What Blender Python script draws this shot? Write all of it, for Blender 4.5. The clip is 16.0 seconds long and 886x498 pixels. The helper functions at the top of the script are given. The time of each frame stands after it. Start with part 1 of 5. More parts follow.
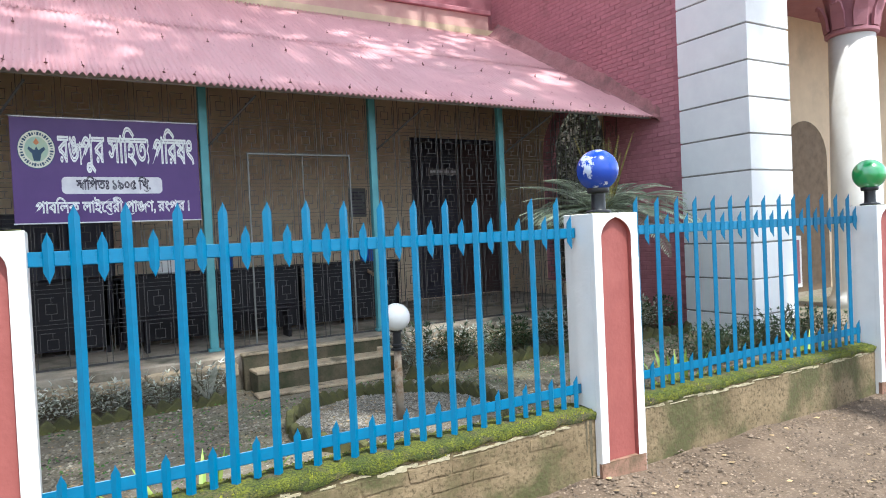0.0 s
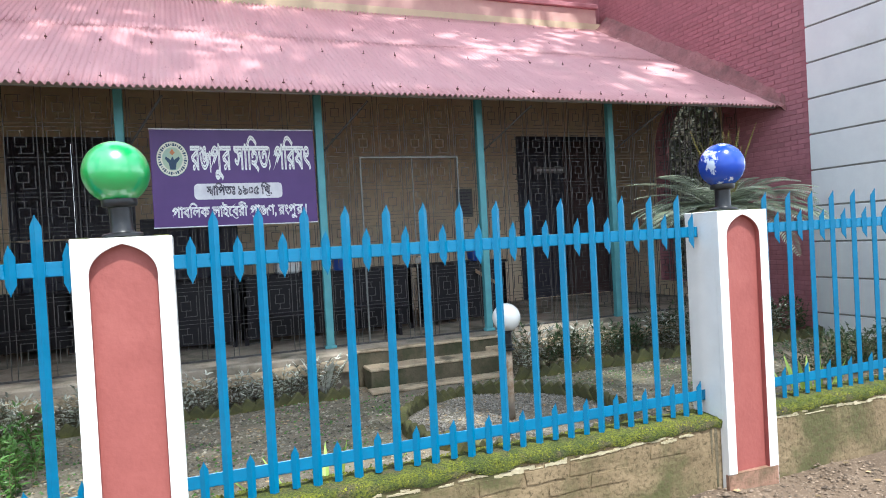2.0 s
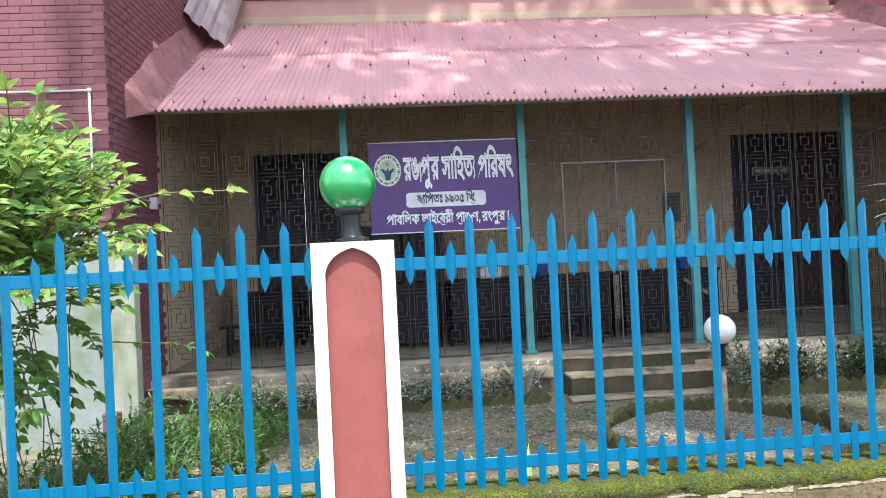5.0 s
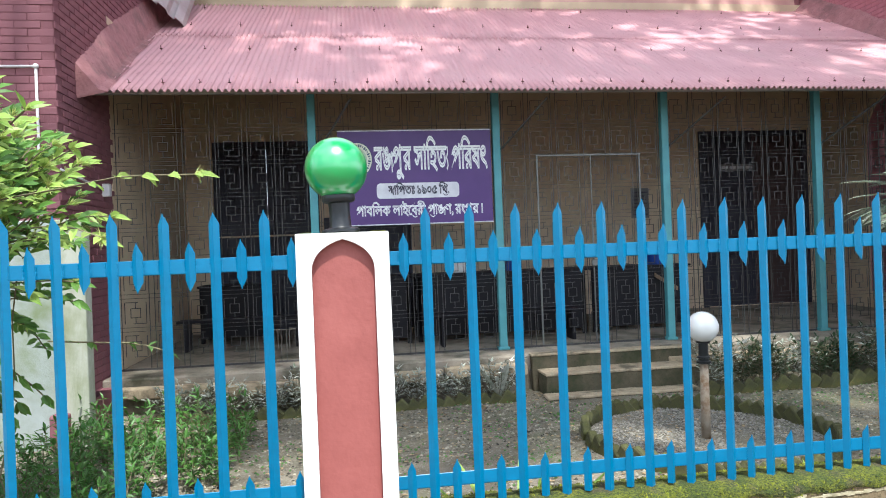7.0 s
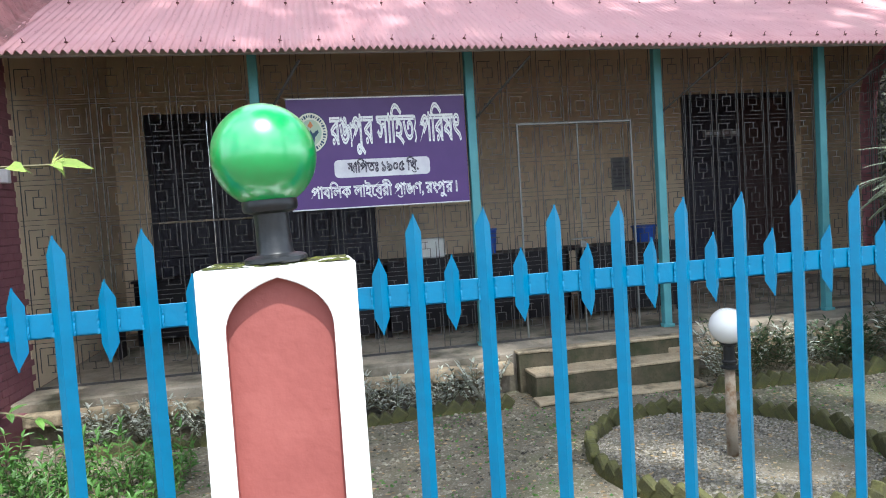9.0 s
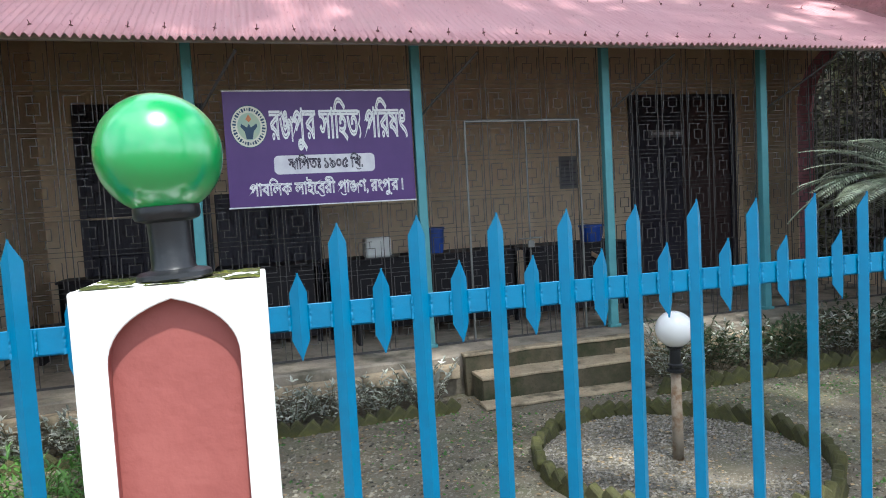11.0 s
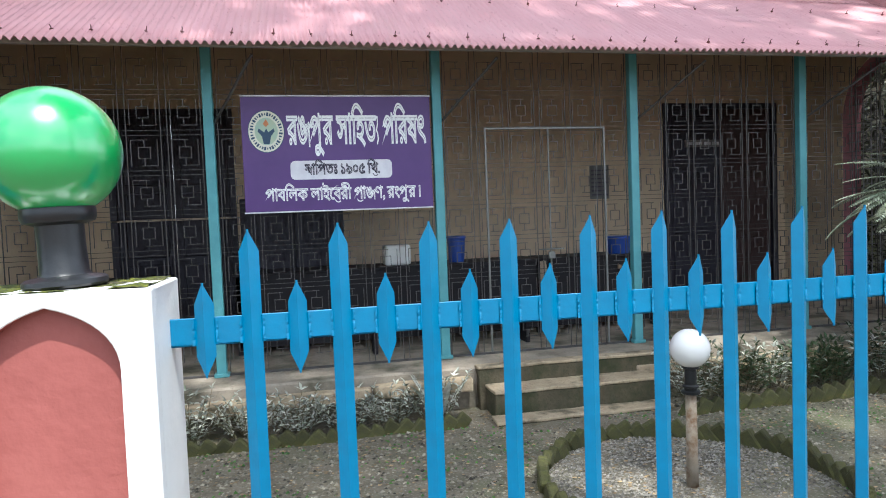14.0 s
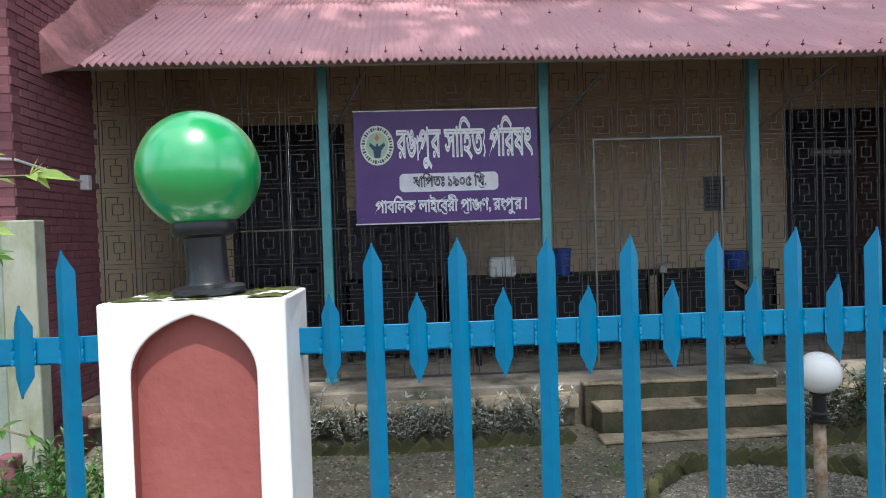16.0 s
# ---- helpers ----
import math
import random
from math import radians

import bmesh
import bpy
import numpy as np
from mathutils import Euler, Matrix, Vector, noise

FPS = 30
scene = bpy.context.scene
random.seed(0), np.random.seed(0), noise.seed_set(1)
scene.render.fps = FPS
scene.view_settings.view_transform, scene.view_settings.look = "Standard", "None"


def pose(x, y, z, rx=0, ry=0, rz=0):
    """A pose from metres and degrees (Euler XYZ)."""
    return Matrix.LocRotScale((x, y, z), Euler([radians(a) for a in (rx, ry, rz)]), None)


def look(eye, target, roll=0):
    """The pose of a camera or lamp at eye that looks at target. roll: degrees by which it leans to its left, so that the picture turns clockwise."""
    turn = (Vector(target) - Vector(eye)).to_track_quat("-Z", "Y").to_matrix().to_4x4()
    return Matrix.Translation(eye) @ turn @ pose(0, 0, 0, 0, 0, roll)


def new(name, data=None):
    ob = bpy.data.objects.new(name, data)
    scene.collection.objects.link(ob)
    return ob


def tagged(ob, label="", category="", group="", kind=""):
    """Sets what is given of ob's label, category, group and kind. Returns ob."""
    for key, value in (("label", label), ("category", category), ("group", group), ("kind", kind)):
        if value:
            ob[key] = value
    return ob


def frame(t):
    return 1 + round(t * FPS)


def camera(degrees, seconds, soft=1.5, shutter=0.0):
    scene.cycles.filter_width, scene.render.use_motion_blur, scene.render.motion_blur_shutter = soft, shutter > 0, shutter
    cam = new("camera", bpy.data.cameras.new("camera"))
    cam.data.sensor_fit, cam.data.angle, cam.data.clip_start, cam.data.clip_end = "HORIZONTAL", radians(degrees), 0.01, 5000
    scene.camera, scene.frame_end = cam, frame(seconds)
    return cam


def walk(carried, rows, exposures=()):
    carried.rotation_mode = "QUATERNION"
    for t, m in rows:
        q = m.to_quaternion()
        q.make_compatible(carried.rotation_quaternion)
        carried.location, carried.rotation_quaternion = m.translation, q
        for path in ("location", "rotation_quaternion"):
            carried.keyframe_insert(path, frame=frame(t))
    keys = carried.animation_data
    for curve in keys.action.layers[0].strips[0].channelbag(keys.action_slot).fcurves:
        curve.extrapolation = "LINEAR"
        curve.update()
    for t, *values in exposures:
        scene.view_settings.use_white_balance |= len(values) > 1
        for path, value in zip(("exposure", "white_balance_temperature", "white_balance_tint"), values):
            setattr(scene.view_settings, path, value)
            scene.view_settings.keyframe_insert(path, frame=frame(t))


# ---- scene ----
cam = camera(68.3, 16.0, soft=1.0)
PATH = [
    (0, (0.104, -2.937, 1.411), (1.115, -1.212, 1.368), -2.6),
    (0.5, (0.102, -2.947, 1.41), (1.103, -1.215, 1.372), -2.7),
    (1, (0.095, -2.94, 1.412), (1.019, -1.167, 1.377), -3.2),
    (1.5, (0.07, -2.948, 1.416), (0.877, -1.119, 1.376), -3.2),
    (2, (0.051, -2.913, 1.421), (0.777, -1.05, 1.392), -3.1),
    (2.5, (0.04, -2.924, 1.422), (0.666, -1.024, 1.391), -3.4),
    (3, (0.024, -2.918, 1.421), (0.546, -0.987, 1.378), -3.6),
    (3.5, (0.039, -2.948, 1.418), (0.487, -0.999, 1.389), -4.2),
    (4, (0.014, -2.9, 1.42), (0.379, -0.933, 1.409), -3.8),
    (4.5, (0.008, -2.928, 1.426), (0.287, -0.948, 1.451), -2.9),
    (5, (0.003, -2.959, 1.417), (0.145, -0.964, 1.438), -2.7),
    (7.5, (-0.163, -2.414, 1.43), (0.12, -0.434, 1.424), -2.1),
    (8, (-0.037, -2.101, 1.479), (0.113, -0.107, 1.526), -2.65),
    (8.5, (-0.022, -1.854, 1.526), (0.146, 0.139, 1.515), -2.8),
    (9, (-0.1, -1.59, 1.596), (0.281, 0.371, 1.493), -3.6),
    (11.5, (0.078, -1.376, 1.624), (0.608, 0.549, 1.5), -3.2),
    (12, (0.232, -1.34, 1.612), (0.633, 0.616, 1.492), -2.9),
    (12.5, (0.269, -1.339, 1.616), (0.615, 0.626, 1.471), -4.1),
    (13, (0.271, -1.332, 1.61), (0.671, 0.626, 1.524), -3.1),
    (13.5, (0.295, -1.352, 1.611), (0.784, 0.585, 1.509), -2.5),
    (14, (0.286, -1.327, 1.611), (0.694, 0.629, 1.518), -2.2),
    (14.5, (0.246, -1.313, 1.618), (0.428, 0.674, 1.49), -1.3),
    (15, (0.23, -1.329, 1.613), (0.22, 0.668, 1.506), -2.2),
    (15.5, (0.219, -1.336, 1.613), (0.115, 0.659, 1.521), -2.2),
    (16, (0.248, -1.335, 1.621), (0.349, 0.662, 1.573), -1.8),
]
walk(cam, [(t, look(eye, target, roll)) for t, eye, target, roll in PATH], [(t, e + 0.24, 5850, 6) for t, e in ((0, 0.36), (2, 0.42), (5, 0.44), (7.5, 0.38), (9, 0.44), (11.5, 0.14), (12.5, 0.26), (13.5, 0.4), (14.5, 0.36), (15.2, -0.02), (16, -0.2))])

# ---- world, sun, exposure ----
SUN_ELEV, SUN_AZ = 64.0, 171.0
world = bpy.data.worlds.new("sky")
scene.world = world
world.use_nodes = True
wn = world.node_tree
sky = wn.nodes.new("ShaderNodeTexSky")
sky.sky_type, sky.sun_disc = "NISHITA", False
sky.sun_elevation, sky.sun_rotation = radians(SUN_ELEV), radians(SUN_AZ)
sky.dust_density, sky.air_density = 3.0, 1.2
wn.nodes["Background"].inputs["Strength"].default_value = 0.15
# a humid sky half covered with sunlit white cloud
cloud = wn.nodes.new("ShaderNodeTexNoise")
cloud.inputs["Scale"].default_value, cloud.inputs["Detail"].default_value = 3.2, 7.0
cover = wn.nodes.new("ShaderNodeMapRange")
cover.inputs["From Min"].default_value, cover.inputs["From Max"].default_value = 0.36, 0.6
haze = wn.nodes.new("ShaderNodeMix")
haze.data_type = "RGBA"
haze.inputs[7].default_value = (10.0, 10.4, 11.0, 1)
wn.links.new(cloud.outputs["Fac"], cover.inputs["Value"])
wn.links.new(cover.outputs[0], haze.inputs[0])
wn.links.new(sky.outputs[0], haze.inputs[6])
wn.links.new(haze.outputs[2], wn.nodes["Background"].inputs["Color"])
sun = new("sun", bpy.data.lights.new("sun", "SUN"))
sun.data.energy, sun.data.angle, sun.data.color = 4.7, radians(1.1), (1.0, 0.95, 0.86)
SUN_DIR = Vector((math.cos(radians(SUN_ELEV)) * math.sin(radians(SUN_AZ)), math.cos(radians(SUN_ELEV)) * math.cos(radians(SUN_AZ)), math.sin(radians(SUN_ELEV))))
sun.matrix_world = look(tuple(20 * SUN_DIR), (0, 0, 0))


# ---- helpers for building ----
def part(name, bm, material, parent=None, label="", smooth=False):
    """Link a bmesh as one mesh object, under a thing or part."""
    bmesh.ops.recalc_face_normals(bm, faces=bm.faces)
    me = bpy.data.meshes.new(name)
    bm.to_mesh(me)
    bm.free()
    if smooth:
        for p in me.polygons:
            p.use_smooth = True
    for m in material if isinstance(material, (list, tuple)) else [material]:
        me.materials.append(m)
    ob = new(name, me)
    if parent is not None:
        ob.parent = parent
    if label:
        ob["label"] = label
    return ob


def smooth_by_angle(ob, deg=35):
    """Shade round, but keep the hard rims."""
    for p in ob.data.polygons:
        p.use_smooth = True
    ob.data.set_sharp_from_angle(angle=radians(deg))
    return ob


def shared(name, me, parent, m):
    ob = new(name, me)
    ob.parent = parent
    ob.matrix_basis = m
    return ob


def thing(name, x=0, y=0, z=0, label="", category="", group="", kind=""):
    ob = new(name)
    ob.empty_display_size = 0.1
    ob.location = (x, y, z)
    return tagged(ob, label, category, group, kind)


def box(bm, x0, x1, y0, y1, z0, z1, bevel=0.0, mi=0, seg=1):
    """A box between two corners, with bevelled edges."""
    m = Matrix.LocRotScale(((x0 + x1) / 2, (y0 + y1) / 2, (z0 + z1) / 2), None, (abs(x1 - x0), abs(y1 - y0), abs(z1 - z0)))
    r = bmesh.ops.create_cube(bm, size=1, matrix=m)
    fs = list({f for v in r["verts"] for f in v.link_faces})
    if bevel:
        es = list({e for v in r["verts"] for e in v.link_edges})
        k = bmesh.ops.bevel(bm, geom=es, offset=bevel, segments=seg, affect="EDGES", profile=0.5)
        fs = list(set(k["faces"]) | {f for f in fs if f.is_valid})
    for f in fs:
        f.material_index = mi
    return fs


def tube(bm, a, b, r0, r1=None, n=12, caps=True):
    """A round bar from a to b."""
    a, b = Vector(a), Vector(b)
    d = b - a
    m = Matrix.Translation((a + b) / 2) @ d.to_track_quat("Z", "Y").to_matrix().to_4x4()
    return bmesh.ops.create_cone(bm, cap_ends=caps, segments=n, radius1=r0, radius2=r0 if r1 is None else r1, depth=d.length, matrix=m)["verts"]


def lathe(bm, profile, n=32, at=(0, 0, 0)):
    """Turn a profile of (radius, height) round z."""
    rings = []
    for r, z in profile:
        rings.append([bm.verts.new((at[0] + r * math.cos(2 * math.pi * i / n), at[1] + r * math.sin(2 * math.pi * i / n), at[2] + z)) for i in range(n)])
    for p, q in zip(rings, rings[1:]):
        for i in range(n):
            bm.faces.new((p[i], p[(i + 1) % n], q[(i + 1) % n], q[i]))
    bm.faces.new(rings[0][::-1])
    bm.faces.new(rings[-1])


def slab(bm, pts, d, mi=0):
    """A plate: a flat outline, pushed along the vector d."""
    a = [bm.verts.new(p) for p in pts]
    b = [bm.verts.new(Vector(p) + Vector(d)) for p in pts]
    fs = [bm.faces.new(a), bm.faces.new(b[::-1])]
    for i in range(len(a)):
        j = (i + 1) % len(a)
        fs.append(bm.faces.new((a[i], b[i], b[j], a[j])))
    for f in fs:
        f.material_index = mi
    return fs


# ---- materials ----
def mat(name, col, rough=0.7, col2=None, scale=6.0, detail=6.0, low=0.35, high=0.7, fine=None, bump=0.0, bscale=60.0, metal=0.0, dirt=None, dscale=1.3, dlow=0.55, dhigh=0.75, rand=0.0, stretch=None, spec=0.5, island=0.0):
    """A painted or natural surface: two tones, a stain tone at a larger scale, and a fine relief."""
    m = bpy.data.materials.new(name)
    m.use_nodes = True
    nt = m.node_tree
    L, N = nt.links.new, nt.nodes.new
    bs = nt.nodes["Principled BSDF"]
    bs.inputs["Roughness"].default_value, bs.inputs["Metallic"].default_value = rough, metal
    bs.inputs["Specular IOR Level"].default_value = spec
    tc = N("ShaderNodeTexCoord")
    src = tc.outputs["Object"]
    if stretch:
        mp = N("ShaderNodeMapping")
        mp.inputs["Scale"].default_value = stretch
        L(src, mp.inputs["Vector"])
        src = mp.outputs[0]

    def noise_fac(sc, det, lo, hi):
        n = N("ShaderNodeTexNoise")
        n.inputs["Scale"].default_value, n.inputs["Detail"].default_value, n.inputs["Roughness"].default_value = sc, det, 0.62
        L(src, n.inputs["Vector"])
        r = N("ShaderNodeMapRange")
        r.inputs["From Min"].default_value, r.inputs["From Max"].default_value = lo, hi
        L(n.outputs["Fac"], r.inputs["Value"])
        return r.outputs[0], n.outputs["Fac"]

    def mix(fac, a, b):
        x = N("ShaderNodeMix")
        x.data_type = "RGBA"
        L(fac, x.inputs[0])
        for sock, v in ((x.inputs[6], a), (x.inputs[7], b)):
            if isinstance(v, tuple):
                sock.default_value = (*v, 1)
            else:
                L(v, sock)
        return x.outputs[2]

    c = col
    f1, raw = noise_fac(scale, detail, low, high)
    c = mix(f1, col, col2 or tuple(0.8 * k for k in col))
    if dirt:
        f2, _ = noise_fac(dscale, 8.0, dlow, dhigh)
        c = mix(f2, c, dirt)
    if fine:
        f3, _ = noise_fac(fine[0], 3.0, fine[2], fine[3])
        c = mix(f3, c, fine[1])
    if rand or island:
        hs = N("ShaderNodeHueSaturation")
        o = N("ShaderNodeObjectInfo") if rand else N("ShaderNodeNewGeometry")
        k = rand or island
        r = N("ShaderNodeMapRange")
        r.inputs["To Min"].default_value, r.inputs["To Max"].default_value = 1 - k, 1 + k
        L(o.outputs["Random" if rand else "Random Per Island"], r.inputs["Value"])
        L(r.outputs[0], hs.inputs["Value"])
        L(c, hs.inputs["Color"])
        c = hs.outputs[0]
    L(c, bs.inputs["Base Color"])
    if bump:
        n = N("ShaderNodeTexNoise")
        n.inputs["Scale"].default_value, n.inputs["Detail"].default_value = bscale, 5.0
        L(src, n.inputs["Vector"])
        b = N("ShaderNodeBump")
        b.inputs["Strength"].default_value, b.inputs["Distance"].default_value = min(1.0, bump), 0.01
        L(n.outputs["Fac"], b.inputs["Height"])
        L(b.outputs[0], bs.inputs["Normal"])
    rr = N("ShaderNodeMapRange")
    rr.inputs["To Min"].default_value, rr.inputs["To Max"].default_value = max(0.02, rough - 0.08), min(1.0, rough + 0.1)
    L(raw, rr.inputs["Value"])
    L(rr.outputs[0], bs.inputs["Roughness"])
    return m


M_BLUE = mat("blue_enamel", (0.003, 0.158, 0.315), 0.34, (0.002, 0.128, 0.26), 14, bump=0.07, bscale=70, dirt=(0.004, 0.195, 0.38), dscale=3, dlow=0.6, dhigh=0.8)
M_WHITE = mat("white_wall_paint", (0.80, 0.79, 0.77), 0.6, (0.74, 0.73, 0.71), 5, bump=0.14, bscale=38, dirt=(0.62, 0.60, 0.56), dscale=2.2, dlow=0.62, dhigh=0.85)
M_PANEL = mat("brick_red_paint", (0.31, 0.09, 0.078), 0.6, (0.27, 0.075, 0.065), 7, bump=0.25, bscale=40, dirt=(0.35, 0.11, 0.095), dscale=2.6)
M_MOSS = mat("moss", (0.045, 0.064, 0.004), 0.95, (0.17, 0.175, 0.009), 9, fine=(90, (0.02, 0.03, 0.006), 0.42, 0.62), bump=1.0, bscale=120, dirt=(0.09, 0.07, 0.035), dscale=7, dlow=0.52, dhigh=0.64)
M_PLINTH = mat("stained_cement_render", (0.25, 0.185, 0.105), 0.9, (0.14, 0.1, 0.052), 4.5, fine=(48, (0.09, 0.066, 0.032), 0.5, 0.68), bump=1.0, bscale=26, dirt=(0.085, 0.082, 0.03), dscale=2.3, dlow=0.47, dhigh=0.6)
M_FOOT = mat("pink_smeared_render", (0.31, 0.17, 0.12), 0.9, (0.2, 0.12, 0.075), 7, fine=(48, (0.14, 0.09, 0.05), 0.5, 0.7), bump=0.9, bscale=26, dirt=(0.1, 0.075, 0.04), dscale=4, dlow=0.48, dhigh=0.62)
M_ROOF = mat("pink_red_roof_paint", (0.69, 0.37, 0.385), 0.5, (0.63, 0.32, 0.335), 2.2, dirt=(0.7, 0.42, 0.41), dscale=1.1, dlow=0.55, dhigh=0.75, fine=(24, (0.42, 0.17, 0.17), 0.6, 0.8), stretch=(1.6, 0.35, 0.35))
M_FLASH = mat("pink_cement_flashing", (0.42, 0.2, 0.2), 0.9, (0.33, 0.145, 0.145), 6, bump=1.0, bscale=18, fine=(30, (0.25, 0.11, 0.11), 0.55, 0.72), dirt=(0.22, 0.115, 0.11), dscale=2.6, dlow=0.5, dhigh=0.66)
M_BAND = mat("pale_pink_lime_plaster", (0.66, 0.42, 0.37), 0.85, (0.58, 0.34, 0.31), 2.5, bump=0.4, bscale=30)
M_MAROON = mat("maroon_wall_paint", (0.36, 0.155, 0.185), 0.75, (0.31, 0.13, 0.16), 3, bump=0.4, bscale=30, dirt=(0.34, 0.12, 0.13), dscale=1.1, rand=0.05)
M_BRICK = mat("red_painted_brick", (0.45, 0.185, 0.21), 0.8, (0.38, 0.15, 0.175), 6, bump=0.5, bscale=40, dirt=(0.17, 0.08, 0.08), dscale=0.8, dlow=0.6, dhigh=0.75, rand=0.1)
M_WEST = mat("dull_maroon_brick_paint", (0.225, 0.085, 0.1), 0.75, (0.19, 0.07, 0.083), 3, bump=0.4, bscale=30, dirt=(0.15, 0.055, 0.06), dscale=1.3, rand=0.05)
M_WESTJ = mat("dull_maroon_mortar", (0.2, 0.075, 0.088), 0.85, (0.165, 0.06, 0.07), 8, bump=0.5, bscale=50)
M_JOINT = mat("dark_red_mortar", (0.4, 0.16, 0.185), 0.9, (0.34, 0.13, 0.155), 8, bump=0.5, bscale=50)
M_PIER = mat("pier_white_limewash", (0.82, 0.82, 0.82), 0.7, (0.76, 0.76, 0.77), 3, bump=0.2, bscale=30, dirt=(0.7, 0.69, 0.67), dscale=1.3, dlow=0.6, dhigh=0.85)
M_GROOVE = mat("grey_groove", (0.3, 0.29, 0.27), 0.9, (0.2, 0.19, 0.18), 9, bump=0.4)
M_CREAM = mat("cream_wall_paint", (0.68, 0.54, 0.37), 0.75, (0.61, 0.48, 0.33), 2.5, bump=0.25, bscale=35, dirt=(0.5, 0.4, 0.28), dscale=0.9, dlow=0.52, dhigh=0.72)
M_POST = mat("turquoise_post_paint", (0.1, 0.33, 0.36), 0.5, (0.075, 0.27, 0.3), 6, bump=0.3, dirt=(0.16, 0.4, 0.42), dscale=3)
M_STEEL = mat("weathered_grille_steel", (0.075, 0.07, 0.07), 0.42, (0.04, 0.035, 0.03), 12, metal=0.0, bump=0.2)
M_FLOOR = mat("worn_cement_floor", (0.36, 0.31, 0.245), 0.85, (0.24, 0.2, 0.155), 3.5, fine=(45, (0.17, 0.14, 0.1), 0.55, 0.8), bump=0.5, bscale=40, dirt=(0.09, 0.085, 0.055), dscale=1.6, dlow=0.48, dhigh=0.64)
M_SOIL = mat("damp_garden_soil", (0.2, 0.17, 0.125), 0.95, (0.11, 0.092, 0.06), 5, fine=(46, (0.3, 0.28, 0.23), 0.55, 0.68), bump=1.0, bscale=28, dirt=(0.115, 0.125, 0.06), dscale=0.8, dlow=0.5, dhigh=0.7)
M_ROAD = mat("gritty_earth_road", (0.15, 0.105, 0.07), 0.95, (0.085, 0.058, 0.038), 4.0, fine=(50, (0.22, 0.165, 0.12), 0.55, 0.7), bump=1.0, bscale=40, dirt=(0.11, 0.075, 0.048), dscale=1.6)
# besides wear and moss, these tones hold painted light (treads) and shade (risers)
M_NOSE = mat("worn_step_edge_lit_tone", (0.5, 0.4, 0.27), 0.85, (0.35, 0.27, 0.18), 5, fine=(45, (0.22, 0.17, 0.11), 0.56, 0.75), bump=0.6, bscale=40, dirt=(0.13, 0.11, 0.07), dscale=3.1, dlow=0.52, dhigh=0.64)
M_RISER = mat("damp_mossy_shade_tone", (0.13, 0.105, 0.065), 0.92, (0.075, 0.065, 0.038), 5, fine=(45, (0.05, 0.05, 0.03), 0.55, 0.75), bump=0.8, bscale=35, dirt=(0.045, 0.05, 0.02), dscale=2.2, dlow=0.45, dhigh=0.6)
M_PURPLE = mat("purple_vinyl_print", (0.085, 0.03, 0.17), 0.42, (0.07, 0.025, 0.145), 2.5)
M_LETTER = mat("white_print", (0.85, 0.85, 0.86), 0.45, (0.8, 0.8, 0.82), 9)
M_PILL = mat("grey_white_print", (0.74, 0.73, 0.76), 0.45, (0.58, 0.56, 0.62), 6)
M_INK = mat("dark_print", (0.03, 0.02, 0.05), 0.45, (0.02, 0.015, 0.04), 6)
M_GREENG = mat("green_acrylic", (0.004, 0.33, 0.075), 0.3, (0.004, 0.3, 0.065), 3, spec=0.6)
M_GREENG.node_tree.nodes["Principled BSDF"].inputs["Coat Weight"].default_value = 1.0
M_GREENG.node_tree.nodes["Principled BSDF"].inputs["Coat Roughness"].default_value = 0.2
M_GREENG.node_tree.nodes["Principled BSDF"].inputs["Coat IOR"].default_value = 1.9
M_BLUEG = mat("blue_acrylic", (0.014, 0.06, 0.4), 0.2, (0.011, 0.045, 0.33), 3, spec=0.6, dirt=(0.5, 0.58, 0.72), dscale=12, dlow=0.57, dhigh=0.61)
M_WHITEG = mat("white_acrylic", (0.8, 0.8, 0.79), 0.25, (0.75, 0.75, 0.73), 3)
M_BLACKP = mat("black_plastic", (0.01, 0.011, 0.013), 0.36, (0.016, 0.017, 0.02), 12, bump=0.1)
M_POLE = mat("chalky_pole_paint", (0.36, 0.31, 0.25), 0.85, (0.24, 0.18, 0.12), 9, bump=0.5, dirt=(0.16, 0.09, 0.045), dscale=7, dlow=0.48, dhigh=0.62)
M_DARKWOOD = mat("dark_door_wood", (0.026, 0.025, 0.044), 0.5, (0.016, 0.015, 0.027), 8, bump=0.3, stretch=(6, 6, 1))
M_BROWNWOOD = mat("red_brown_door_wood", (0.06, 0.03, 0.03), 0.5, (0.035, 0.018, 0.02), 8, bump=0.3, stretch=(6, 6, 1))
M_CEIL = mat("shaded_tin_underside", (0.42, 0.39, 0.37), 0.7, (0.25, 0.23, 0.22), 4)
M_CONC = mat("mossy_concrete", (0.42, 0.42, 0.36), 0.9, (0.3, 0.31, 0.22), 3, bump=0.5, bscale=30, dirt=(0.17, 0.2, 0.08), dscale=1.8, dlow=0.45, dhigh=0.65, stretch=(1, 1, 0.5))
M_PALEWALL = mat("pale_whitewash", (0.34, 0.37, 0.36), 0.8, (0.24, 0.27, 0.22), 2.5, bump=0.3, dirt=(0.17, 0.21, 0.1), dscale=1.6, dlow=0.48, dhigh=0.68)

# ---- ground ----
GZ, RZ = -0.36, -0.22            # garden soil, road
PX, PW, PD, PT = 3.257, 0.375, 0.27, 1.5   # fence pillars: pitch, width, depth, top


def bank(x, y):
    """Earth washed up against the foot of the low wall."""
    f = max(0.0, min(1.0, (y + 0.55 + 0.2 * noise.noise((x * 1.7, 0, 9))) / 0.55))
    return f * f * (3 - 2 * f) * (0.09 + 0.035 * noise.noise((x * 2.3, 4, 1)) + 0.02 * noise.noise((x * 9, 4, 1)))


